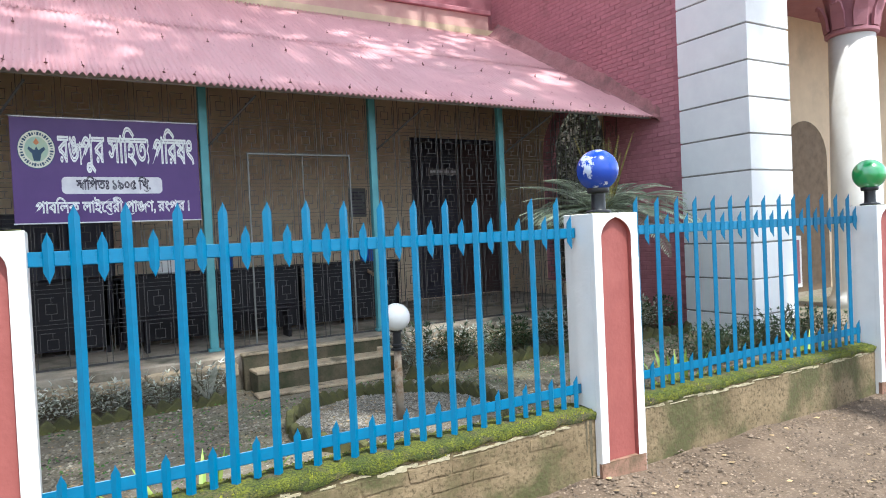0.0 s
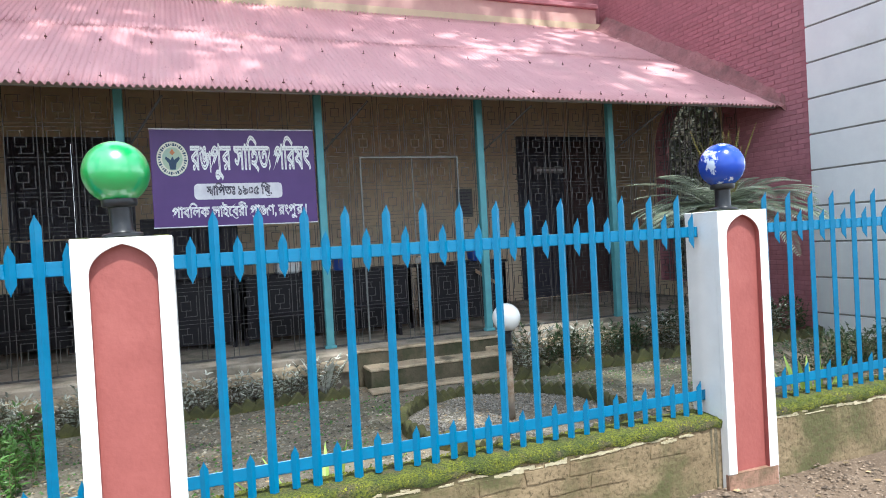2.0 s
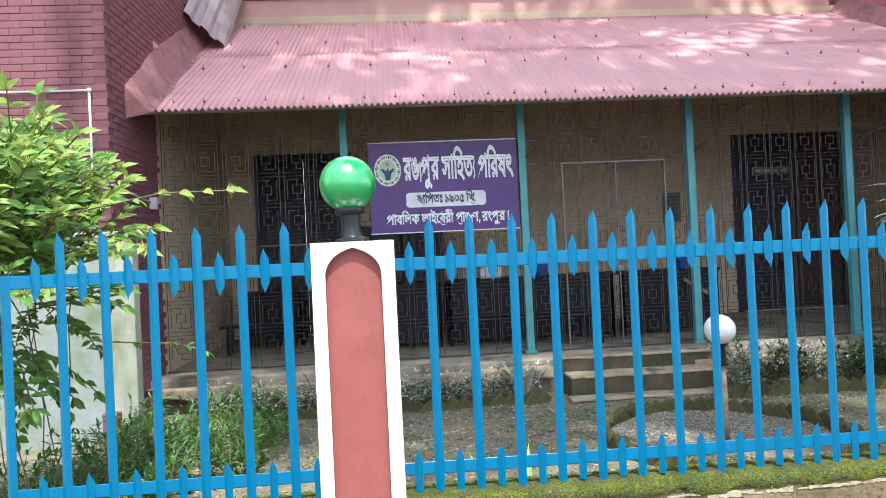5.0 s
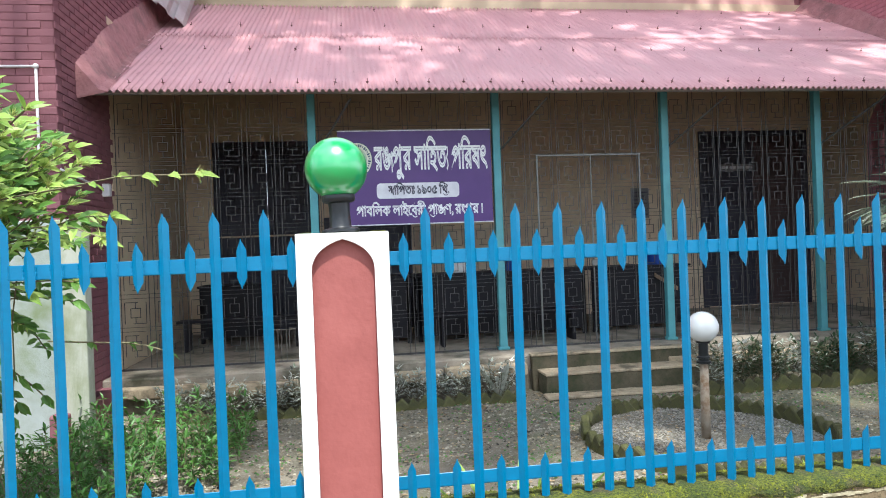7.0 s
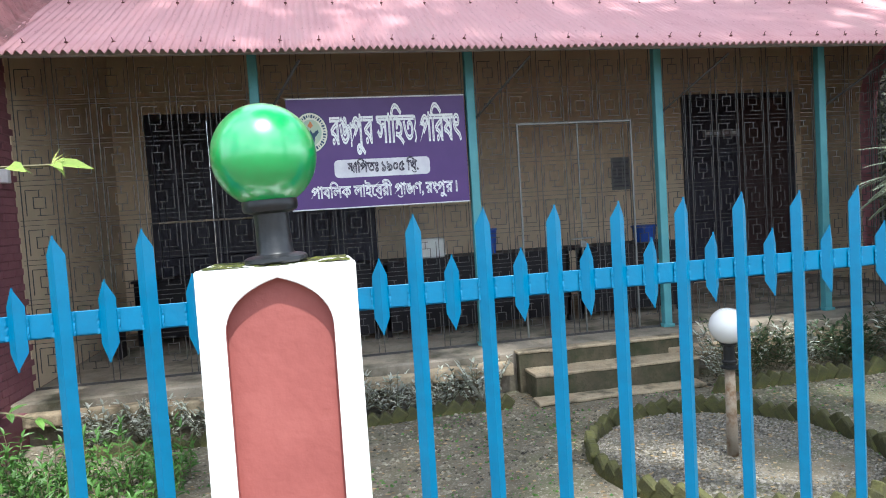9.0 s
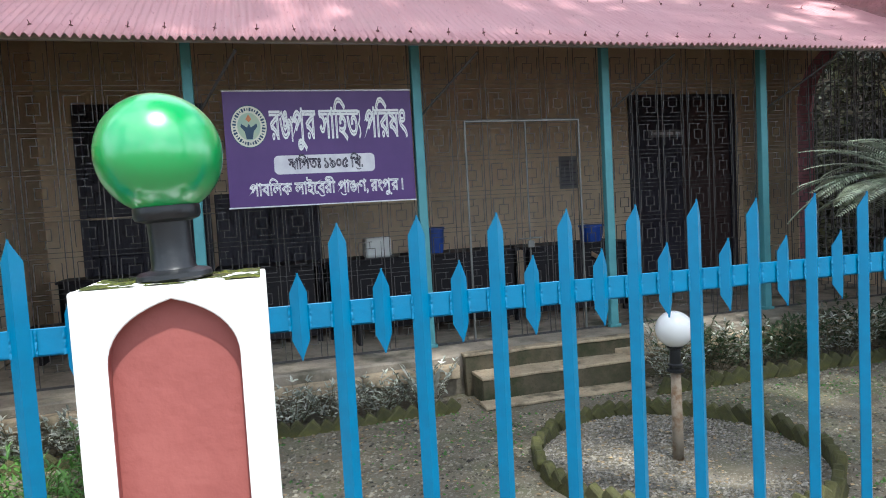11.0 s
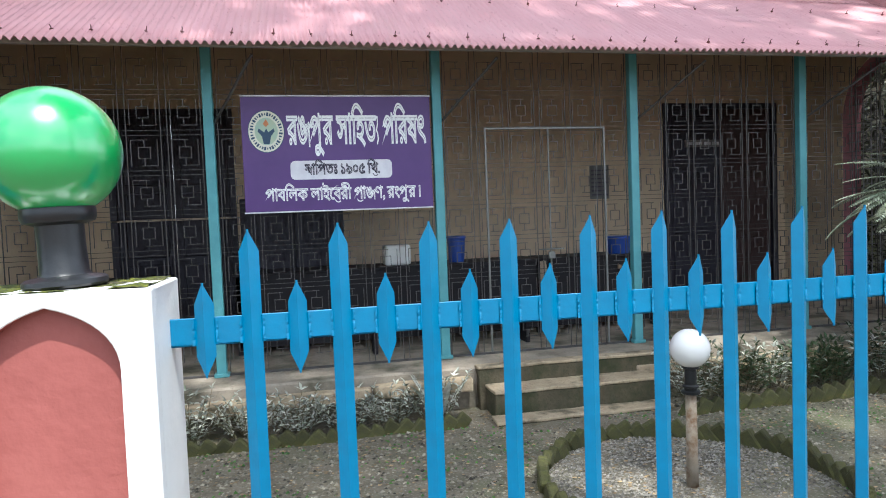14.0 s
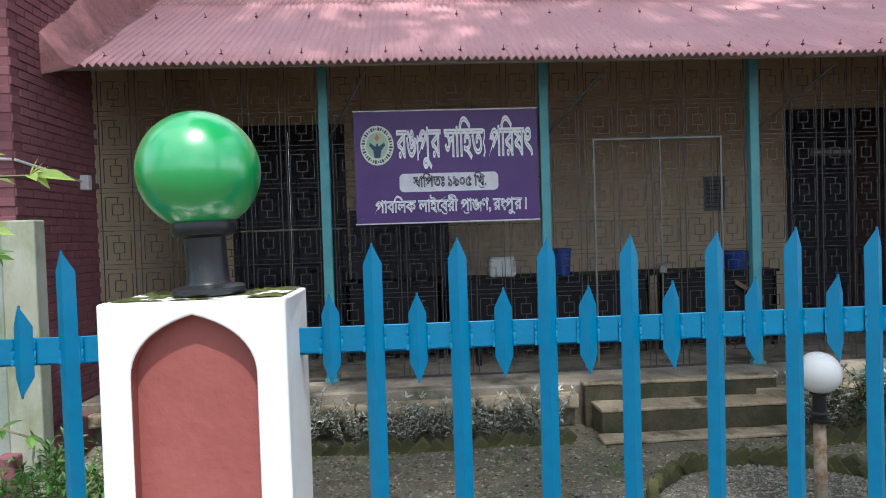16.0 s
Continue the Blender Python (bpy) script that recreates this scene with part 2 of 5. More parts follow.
bm = bmesh.new()
ys = [-400, -60, -20, -9, -4, -2, -1.4, -1, -0.7, -0.5, -0.35, -0.22, -0.1, 0.0, 0.08, 0.3, 0.31, 1, 2, 3, 4, 5, 6, 12, 40, 400]
xs = [-400, -60, -20, -10] + [-8 + 0.25 * i for i in range(105)] + [25, 60, 400]
grid = {}
for i, x in enumerate(xs):
    for j, y in enumerate(ys):
        z = RZ + bank(x, y) if y <= 0.3 else GZ
        if abs(x) < 30 and abs(y) < 12:
            z += 0.025 * noise.noise((x * 0.8, y * 0.8, 0.3)) + 0.012 * noise.noise((x * 3, y * 3, 4.3))
        grid[i, j] = bm.verts.new((x, y, z))
for i in range(len(xs) - 1):
    for j in range(len(ys) - 1):
        f = bm.faces.new((grid[i, j], grid[i + 1, j], grid[i + 1, j + 1], grid[i, j + 1]))
        f.material_index = 0 if ys[j + 1] <= 0.3 else 1
tagged(part("ground", bm, [M_ROAD, M_SOIL]), "gritty brown earth road beside a damp soil garden", "ground", kind="structure")

# ---- boundary wall under the fence ----
WT = 0.28
wall = thing("boundary_wall", label="low stained cement wall with moss along its top", category="wall", kind="structure")
bm = bmesh.new()
box(bm, -1.95, 14.0, 0.055, 0.30, -0.6, WT, 0.015)
part("plinth", bm, M_PLINTH, wall)
bm = bmesh.new()
n = 420
rows = []
for i in range(n + 1):
    x = -1.95 + 15.95 * i / n
    r = []
    for k, (dy, dz) in enumerate(((0.0, -0.035), (-0.012, 0.0), (0.03, 0.018), (0.12, 0.024), (0.21, 0.018), (0.25, 0.0), (0.25, -0.03))):
        h = noise.noise((x * 9, k * 1.7, 1.0)) * 0.008 + noise.noise((x * 31, k * 2.7, 5.0)) * 0.007
        r.append(bm.verts.new((x, 0.055 + dy - (0.006 if k < 2 else 0) + (h if k < 2 else 0), WT + dz + h + (noise.noise((x * 6, 3, 2)) * 0.03 if k == 0 else 0))))
    rows.append(r)
for p, q in zip(rows, rows[1:]):
    for k in range(6):
        bm.faces.new((p[k], q[k], q[k + 1], p[k + 1]))
part("moss_cap", bm, M_MOSS, wall, "bright green moss", smooth=True)


# ---- fence pillars and their globes ----
def ogee(w, z0, z1, n=10):
    """Outline of a panel with a pointed arch, from its foot round."""
    h = w / 2
    pts = [(-h, z0), (h, z0), (h, z1 - 1.0 * h)]
    for i in range(1, n + 1):
        a = i / n
        pts.append((h * math.cos(a * math.pi / 2) ** 0.9, z1 - 1.0 * h + 0.86 * h * math.sin(a * math.pi / 2) + 0.14 * h * a ** 4))
    return pts + [(-x, z) for x, z in pts[3:-1][::-1]] + [(-h, z1 - 1.0 * h)]


def pillar(x0, label):
    t = thing("fence_pillar", x0 + PW / 2, 0, RZ, label, "pillar", "pillars of the garden fence")
    h, zb, zt = PW / 2, -0.12, PT - RZ
    REC, FOOT = 0.035, 0.19
    o = ogee(0.25, 0.0, zt - 0.028)
    o[0], o[1] = (o[0][0], FOOT), (o[1][0], FOOT)
    bm = bmesh.new()
    # body behind the recess
    box(bm, -h, h, REC, PD, zb, zt, 0.0)
    # front plate with the arched hole, as quads either side of the outline

    def rim(p):
        x, z = p
        if z >= zt - 0.153 + 1e-6:
            a = math.atan2(z - (zt - 0.153), x)
            s = min(h / max(1e-6, abs(math.cos(a))), 0.153 / max(1e-6, abs(math.sin(a))))
            return s * math.cos(a), zt - 0.153 + s * math.sin(a)
        return (h if x > 0 else -h), z
    top = [p for p in o[2:]]
    ring_in = [(o[1][0], FOOT)] + top + [(o[0][0], FOOT)]
    ring_out = [rim(p) for p in ring_in]
    vi = [bm.verts.new((x, 0, z)) for x, z in ring_in]
    vo = [bm.verts.new((x, 0, z)) for x, z in ring_out]
    vb = [bm.verts.new((x, REC, z)) for x, z in ring_in]
    vs = [bm.verts.new((x, REC, z)) for x, z in ring_out]
    for k in range(len(vi) - 1):
        bm.faces.new((vi[k], vi[k + 1], vo[k + 1], vo[k]))
        bm.faces.new((vi[k], vb[k], vb[k + 1], vi[k + 1])).material_index = 2
        bm.faces.new((vo[k], vo[k + 1], vs[k + 1], vs[k]))
    # corner fillers of the top
    for sgn in (1, -1):
        ks = [k for k in range(len(ring_out)) if sgn * ring_out[k][0] > 0]
        for k in ks:
            k2 = k + 1
            if k2 < len(ring_out):
                a, b = ring_out[k], ring_out[k2]
                if (abs(abs(a[0]) - h) < 1e-4) != (abs(abs(b[0]) - h) < 1e-4) or (abs(a[1] - zt) < 1e-4) != (abs(b[1] - zt) < 1e-4):
                    if abs(a[0] - b[0]) > 1e-4 and abs(a[1] - b[1]) > 1e-4:
                        c = bm.verts.new((sgn * h, 0, zt))
                        c2 = bm.verts.new((sgn * h, REC, zt))
                        bm.faces.new((vo[k], vo[k2], c))
                        for p, q in ((vo[k], vs[k]), (vo[k2], vs[k2])):
                            bm.faces.new((p, q, c2, c))
    # jamb foot
    box(bm, -h, h, 0.0, REC, zb, FOOT, 0.0, mi=1)
    bmesh.ops.remove_doubles(bm, verts=bm.verts, dist=0.0005)
    body = part("body", bm, [M_WHITE, M_FOOT, M_PANEL], t)
    bv = body.modifiers.new("worn_edges", "BEVEL")
    bv.width, bv.segments, bv.limit_method, bv.angle_limit = 0.009, 3, "ANGLE", radians(50)
    bm = bmesh.new()
    slab(bm, [(x * 1.005, REC - 0.003, z) for x, z in o], (0, 0.01, 0))
    part("arched_panel", bm, M_PANEL, t, "brick-red painted panel with a pointed arch")
    bm = bmesh.new()
    m = 26
    vv = {}
    for i in range(m + 1):
        for j in range(m + 1):
            x, y = -h + 0.012 + (PW - 0.024) * i / m, 0.02 + (PD - 0.035) * j / m
            e = noise.noise((x * 9 + x0, y * 9, 2.0)) * 0.6 + noise.noise((x * 40 + x0, y * 40, 3.0)) * 0.4
            vv[i, j] = bm.verts.new((x, y, zt - 0.001 + 0.012 * max(-0.4, e + 0.22)))
    for i in range(m):
        for j in range(m):
            bm.faces.new((vv[i, j], vv[i + 1, j], vv[i + 1, j + 1], vv[i, j + 1]))
    part("moss_patch", bm, M_MOSS, t, "thin yellow-green moss", smooth=True)
    return t


def globe_lamp(x, y, z, material, label, r=0.132, lean=0):
    t = thing("globe_lamp", x, y, z, label, "lamp", "globe lamps on the fence pillars")
    t.rotation_euler = (0, radians(lean), 0)
    bm = bmesh.new()
    lathe(bm, [(0.076, 0), (0.08, 0.005), (0.079, 0.014), (0.072, 0.019), (0.05, 0.023), (0.046, 0.03), (0.044, 0.09), (0.045, 0.135)], 36)
    smooth_by_angle(part("neck", bm, M_BLACKP, t, "black plastic neck"))
    bm = bmesh.new()
    lathe(bm, [(0.046, 0.126), (0.066, 0.132), (0.07, 0.14), (0.07, 0.158), (0.066, 0.164), (0.05, 0.166)], 36)
    smooth_by_angle(part("collar", bm, M_BLACKP, t, "black ring under the globe"))
    bm = bmesh.new()
    bmesh.ops.create_uvsphere(bm, u_segments=48, v_segments=32, radius=r)
    a = math.asin(0.07 / r)
    bmesh.ops.translate(bm, verts=bm.verts, vec=(0, 0, 0.162 + r * math.cos(a)))
    part("globe", bm, material, t, smooth=True)
    return t


P0 = -0.375
for k in range(4):
    lab = "white fence pillar with a red pointed-arch panel"
    pillar(P0 + PX * k - (0.008 if k == 0 else 0), lab + (" and mossy top" if k == 0 else " and a damp streaked side" if k == 1 else ""))
GL = [(M_GREENG, "glossy green globe lamp on a black neck"), (M_BLUEG, "blue globe lamp with pale peeling patches"), (M_GREENG, "glossy green globe lamp on a black neck"), (M_BLUEG, "blue globe lamp on a black neck")]
for k, (m, lab) in enumerate(GL):
    globe_lamp(P0 + PX * k + PW / 2 - (0.014 if k == 0 else 0), PD / 2 + 0.01, PT + 0.002, m, lab, lean=(-2.4, 0.5, -1, 0)[k])

# ---- fence panels ----
FY = 0.145                       # front face of the pickets


def angle_bar(bm, x, w, z0, z1, tip0, tip1, y=FY, t=0.005):
    """A picket of steel angle: two leaves meeting in a front ridge, cut to a point at top and, if asked, foot."""
    h, d = w / 2, w * 0.42
    for s in (-1, 1):
        pts = [(x, y, z0), (x + s * h, y + d, z0 + tip0), (x + s * h, y + d, z1 - tip1), (x, y, z1)]
        slab(bm, pts, (-s * t * 0.5, t, 0))


def mesh_of(fn, name, material):
    bm = bmesh.new()
    fn(bm)
    bmesh.ops.recalc_face_normals(bm, faces=bm.faces)
    me = bpy.data.meshes.new(name)
    bm.to_mesh(me)
    bm.free()
    me.materials.append(material)
    return me


RAIL0, RAIL1 = 1.385, 0.41       # rail centres
ME_TALL = mesh_of(lambda b: angle_bar(b, 0, 0.043, 0.30, 1.608, 0.0, 0.048), "tall_picket", M_BLUE)
ME_SHORT = mesh_of(lambda b: angle_bar(b, 0, 0.041, 1.285, 1.492, 0.045, 0.048), "short_picket", M_BLUE)
ME_LOW = mesh_of(lambda b: angle_bar(b, 0, 0.037, 0.305, 0.505, 0.0, 0.042), "low_picket", M_BLUE)


def weld_mesh(b):
    # a lumpy run of weld on both sides of a picket, one ridged strip
    n, cols = 9, []
    for i in range(13):
        x = -0.027 + 0.054 * i / 12
        edge = abs(x) > 0.019
        cols.append([b.verts.new((x, FY + 0.0165 - (0.0012 + 0.0035 * random.random() if edge else -0.001), RAIL0 - 0.029 + 0.058 * k / n)) for k in range(n + 1)])
    for p, q in zip(cols, cols[1:]):
        for k in range(n):
            b.faces.new((p[k], q[k], q[k + 1], p[k + 1]))


ME_WELD = mesh_of(weld_mesh, "weld_bead", M_BLUE)


def fence(x0, x1, first, count, step, label):
    t = thing("steel_fence_panel", 0, 0, 0, label, "fence", "blue fence panels")
    for zc, hh in ((RAIL0, 0.031), (RAIL1, 0.03)):
        bm = bmesh.new()
        box(bm, x0, x1, FY + 0.018, FY + 0.024, zc - hh, zc + hh, 0.0015)
        box(bm, x0, x1, FY + 0.018, FY + 0.05, zc - hh, zc - hh + 0.006, 0.0015)
        part("rail", bm, M_BLUE, t)
    for k in range(count):
        x = first + step * k
        tilt = pose(x, 0, 0.004 * random.uniform(-1, 1), 0, 0.25 * random.uniform(-1, 1), 0)
        shared("tall_picket", ME_TALL, t, tilt)
        shared("weld", ME_WELD, t, Matrix.Translation((x, 0, 0)))
    for k in range(count + 1):
        x = first + step * (k - 0.5)
        if x0 + 0.01 < x < x1 - 0.01:
            shared("short_picket", ME_SHORT, t, pose(x, 0, 0.006 * random.uniform(-1, 1), 0, 0, 0))
            shared("weld", ME_WELD, t, Matrix.Translation((x, 0, 0)))
            shared("low_picket", ME_LOW, t, pose(x, 0, 0.006 * random.uniform(-1, 1), 0, 0, 0))
    return t


fence(-0.012, 2.882, 0.161, 14, 0.198, "bright blue steel picket fence between white pillars")
fence(3.257, 6.139, 0.161 + PX, 14, 0.198, "bright blue steel picket fence between white pillars")
fence(6.514, 9.396, 0.161 + 2 * PX, 14, 0.198, "bright blue steel picket fence between white pillars")
E0 = fence(-1.80, -0.375, -1.55, 6, 0.207, "bright blue steel picket fence beside a leafy bush")
bm = bmesh.new()
angle_bar(bm, -1.79, 0.045, 0.27, 1.42, 0.0, 0.0)
part("end_post", bm, M_BLUE, E0)

# ---- verandah: floor, steps ----
VY, VF = 5.75, 0.06               # grille plane, floor level
LX, RX = -3.05, 9.05              # side walls' inner faces
BY = 9.3                          # cream back wall
bm = bmesh.new()
box(bm, LX, RX, 5.2, BY, -0.6, VF, 0.02)
tagged(part("verandah_floor", bm, M_FLOOR), "worn cement verandah floor with a raised edge", "floor", kind="structure")
fl = bpy.data.objects["verandah_floor"]
for x0, x1, z1, y0 in ((-2.95, -1.7, -0.03, 5.06), (-1.68, -0.35, -0.05, 5.04), (-0.33, 0.85, -0.04, 5.07), (0.87, 1.88, -0.02, 5.05), (3.7, 5.6, -0.05, 5.06), (5.63, 7.4, -0.04, 5.05), (7.43, 9.0, -0.05, 5.06)):
    bm = bmesh.new()
    box(bm, x0, x1, y0, 5.198, z1 - 0.13, z1, 0.018, seg=2)
    bmesh.ops.subdivide_edges(bm, edges=[e for e in bm.edges if e.calc_length() > 0.6], cuts=8)
    for v in bm.verts:
        v.co += Vector((0, noise.noise(v.co * 4), noise.noise(v.co * 5 + Vector((0, 7, 0))))) * 0.014
    # the pale tread tone also paints sunlight onto these worn edges
    part("edge_stone", bm, M_NOSE, fl, "broken cement edge stone")
st = thing("entrance_steps", label="worn stained cement entrance steps with broken edges", category="steps", kind="structure")
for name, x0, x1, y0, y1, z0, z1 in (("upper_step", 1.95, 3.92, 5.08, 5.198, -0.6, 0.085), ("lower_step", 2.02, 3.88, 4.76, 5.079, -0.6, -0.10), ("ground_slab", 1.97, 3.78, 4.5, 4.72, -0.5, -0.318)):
    # lit top and shaded front of each step are set by colour
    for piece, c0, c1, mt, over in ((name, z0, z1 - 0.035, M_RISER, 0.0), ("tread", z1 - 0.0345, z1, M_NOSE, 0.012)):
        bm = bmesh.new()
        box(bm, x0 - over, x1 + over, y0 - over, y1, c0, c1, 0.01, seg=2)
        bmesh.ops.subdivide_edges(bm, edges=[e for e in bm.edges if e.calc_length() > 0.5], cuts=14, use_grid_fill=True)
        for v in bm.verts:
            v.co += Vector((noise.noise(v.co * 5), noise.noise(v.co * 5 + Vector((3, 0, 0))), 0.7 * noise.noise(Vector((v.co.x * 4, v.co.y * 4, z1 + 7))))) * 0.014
        part(piece, bm, mt, st, "worn tread, coloured paler as if sunlit" if piece == "tread" else "")

# ---- verandah: back wall and side walls ----
WALLH = 3.6


def wall_with_holes(name, y0, y1, x0, x1, z0, z1, holes, material, label):
    """A wall along x with real openings: strips between and above the holes."""
    bm = bmesh.new()
    cuts = sorted({x0, x1, *[h[0] for h in holes], *[h[1] for h in holes]})
    for a, b in zip(cuts, cuts[1:]):
        hs = [h for h in holes if h[0] <= a and h[1] >= b]
        if not hs:
            box(bm, a, b, y0, y1, z0, z1)
        else:
            if hs[0][2] > z0:
                box(bm, a, b, y0, y1, z0, hs[0][2])
            box(bm, a, b, y0, y1, hs[0][3], z1)
    bmesh.ops.remove_doubles(bm, verts=bm.verts, dist=0.0005)
    return tagged(part(name, bm, material), label, "wall", kind="structure")


DOORS = [(-2.57, -0.75, VF, 3.43), (6.57, 8.87, VF, 3.5)]
wall_with_holes("wall_back", BY, BY + 0.3, LX - 0.2, RX + 0.2, -0.4, 6.0, DOORS, M_CREAM, "cream-painted verandah back wall with two doorways")

# ---- roof ----
EY, EZ, GY_, GZ_ = 4.85, 3.26, 9.3, 5.85     # eave and ridge
PITCH, AMP = 0.076, 0.021
L0, L1, R0, R1 = -2.77, -3.0, 8.98, 8.72
nx = int((R0 - L0) / PITCH * 6)
sl = Vector((0, GY_ - EY, GZ_ - EZ)).normalized()
nr = Vector((0, -sl.z, sl.y))
roof = thing("verandah_roof", label="faded pink-red corrugated tin verandah roof", category="roof", kind="structure")


def roof_point(x, f, lift=0.0):
    return Vector((x, EY + (GY_ - EY) * f, EZ + (GZ_ - EZ) * f)) + nr * lift


for f0, f1, lift in ((0.0, 0.54, 0.0), (0.515, 1.0, 0.008)):
    bm = bmesh.new()
    rowsv = []
    for j in range(7):
        f = f0 + (f1 - f0) * j / 6
        r = []
        for i in range(nx + 1):
            u = i / nx
            x = (L0 + (L1 - L0) * f) * (1 - u) + (R0 + (R1 - R0) * f) * u
            o = AMP * math.sin(2 * math.pi * x / PITCH) + 0.014 * noise.noise((x * 0.7, f * 3, 0))
            p = roof_point(x, f, lift + o)
            if f == 0:
                p += sl * (0.012 * noise.noise((math.floor(x / 0.8) * 3.1, 0, 7)))
            r.append(bm.verts.new(p))
        rowsv.append(r)
    for p, q in zip(rowsv, rowsv[1:]):
        for i in range(nx):
            bm.faces.new((p[i], p[i + 1], q[i + 1], q[i]))
    sheet = part("corrugated_sheet", bm, M_ROOF, roof, smooth=True)
    so = sheet.modifiers.new("thickness", "SOLIDIFY")
    so.thickness = 0.004


def hook_mesh(b):
    tube(b, (0, 0, -0.02), (0, 0, 0.045), 0.0045, n=6)
    tube(b, (0, 0, 0.043), (0, -0.02, 0.052), 0.004, n=6)
    tube(b, (0, 0, 0.012), (0, 0, 0.016), 0.018, n=8)


ME_HOOK = mesh_of(hook_mesh, "roof_hook", mat("rusty_hook", (0.11, 0.045, 0.035), 0.7, (0.2, 0.07, 0.06), 20))
for f, step in ((0.045, 0.38), (0.36, 0.57), (0.66, 0.76), (0.93, 0.95)):
    x = -2.6 + 0.1 * f
    while x < 8.7:
        shared("roof_hook", ME_HOOK, roof, Matrix.Translation(roof_point(x + random.uniform(-0.04, 0.04), f, 0.012)) @ pose(0, 0, 0, random.uniform(-25, 10), random.uniform(-20, 20), 0))
        x += step
# timbers under the sheet
for f in (0.03, 0.3, 0.6, 0.9):
    bm = bmesh.new()
    p = roof_point(0, f, -0.05)
    box(bm, LX, RX, p.y - 0.03, p.y + 0.03, p.z - 0.035, p.z + 0.03, 0.004)
    part("purlin", bm, M_CEIL, roof)
# cement flashings along both side walls
for xa0, xa1, xw in ((L0, L1, LX), (R0, R1, RX)):
    bm = bmesh.new()
    s = 1 if xw > 0 else -1
    n = 90
    w = 0.32 if s > 0 else 0.5
    cols = []
    for j in range(n + 1):
        f = -0.012 + 1.02 * j / n
        e = noise.noise((f * 14, s, 0)) * 0.03 + noise.noise((f * 60, s, 4)) * 0.018
        xe = xa0 + (xa1 - xa0) * f - s * 0.04 + e
        a = roof_point(xe, f, 0.012)
        b = roof_point(xe + s * 0.08, f, 0.045 + 0.025 * noise.noise((f * 25, 3, s)) + 0.012 * noise.noise((f * 80, 3, s)))
        h = w * (0.55 + 0.45 * min(1, f * 3 + 0.3)) + 0.07 * noise.noise((f * 9, s * 2, 1)) + 0.03 * noise.noise((f * 50, s * 2, 1))
        c = Vector((xw - s * 0.004, roof_point(0, f).y, roof_point(0, f).z + h))
        d = Vector((xw - s * 0.004, roof_point(0, f).y, roof_point(0, f).z - 0.06))
        cols.append([bm.verts.new(v) for v in (a, b, c, d)])
    for p, q in zip(cols, cols[1:]):
        for k in range(4):
            bm.faces.new((p[k], q[k], q[(k + 1) % 4], p[(k + 1) % 4]))
    bm.faces.new(cols[0])
    bm.faces.new(cols[-1][::-1])
    part("flashing", bm, M_FLASH, roof, "rough pink cement flashing")

# ---- side walls ----
bm = bmesh.new()
AY0, AY1, AZ = 6.13, 7.95, 3.0          # arched opening in the east wall
n = 14
arc = [(AY0 + (AY1 - AY0) * (0.5 - 0.5 * math.cos(math.pi * i / n)), AZ + 0.95 * math.sin(math.pi * i / n)) for i in range(n + 1)]
for x0, x1 in ((RX, RX + 0.35),):
    box(bm, x0, x1, 4.36, AY0, -0.6, 9.0)
    box(bm, x0, x1, AY1, 14, -0.6, 9.0)
    for (ya, za), (yb, zb) in zip(arc, arc[1:]):
        slab(bm, [(x0, ya, za), (x0, yb, zb), (x0, yb, 9.0), (x0, ya, 9.0)], (x1 - x0, 0, 0))
    box(bm, x0, x1, AY0, AY1, -0.6, 0.35)
bmesh.ops.remove_doubles(bm, verts=bm.verts, dist=0.0005)
east = tagged(part("wall_east", bm, M_JOINT), "tall red painted brick wall with an arched opening", "wall", kind="structure")
# cream plaster inside the verandah, round the arch
bm = bmesh.new()
box(bm, RX - 0.015, RX, AY1, BY, VF, 4.4)
for (ya, za), (yb, zb) in zip(arc, arc[1:]):
    slab(bm, [(RX - 0.015, ya, za), (RX - 0.015, yb, zb), (RX - 0.015, yb, 4.0), (RX - 0.015, ya, 4.0)], (0.015, 0, 0))
box(bm, RX - 0.015, RX, AY0, AY1, VF, 0.35)
part("plaster", bm, M_CREAM, east, "cream plaster")

bm = bmesh.new()
box(bm, -14, LX, 4.34, 14, -0.6, 9.0, 0.01)
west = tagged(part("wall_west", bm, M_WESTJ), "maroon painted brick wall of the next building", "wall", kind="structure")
bm = bmesh.new()
box(bm, LX, LX + 0.012, VY + 0.02, BY, VF, 4.4)
part("plaster", bm, M_CREAM, west, "cream plaster")
bm = bmesh.new()
box(bm, LX + 0.001, LX + 0.16, 3.9, 5.2, -0.6, -0.02, 0.02, seg=2)
part("footing", bm, M_WEST, west, "bare brick footing")

over = thing("wall_over_roof", label="pale pink plaster band under a maroon cornice", category="wall", kind="structure")
bm = bmesh.new()
box(bm, LX, 8.75, GY_ + 0.02, GY_ + 0.3, 5.7, 6.32, 0.01)
part("band", bm, M_BAND, over)
bm = bmesh.new()
box(bm, LX, 8.78, GY_ - 0.05, GY_ + 0.3, 6.32, 6.42, 0.015)
box(bm, LX, RX, GY_ + 0.3, GY_ + 0.5, 5.7, 9.0)
part("cornice", bm, M_BRICK, over, "maroon cornice and wall")
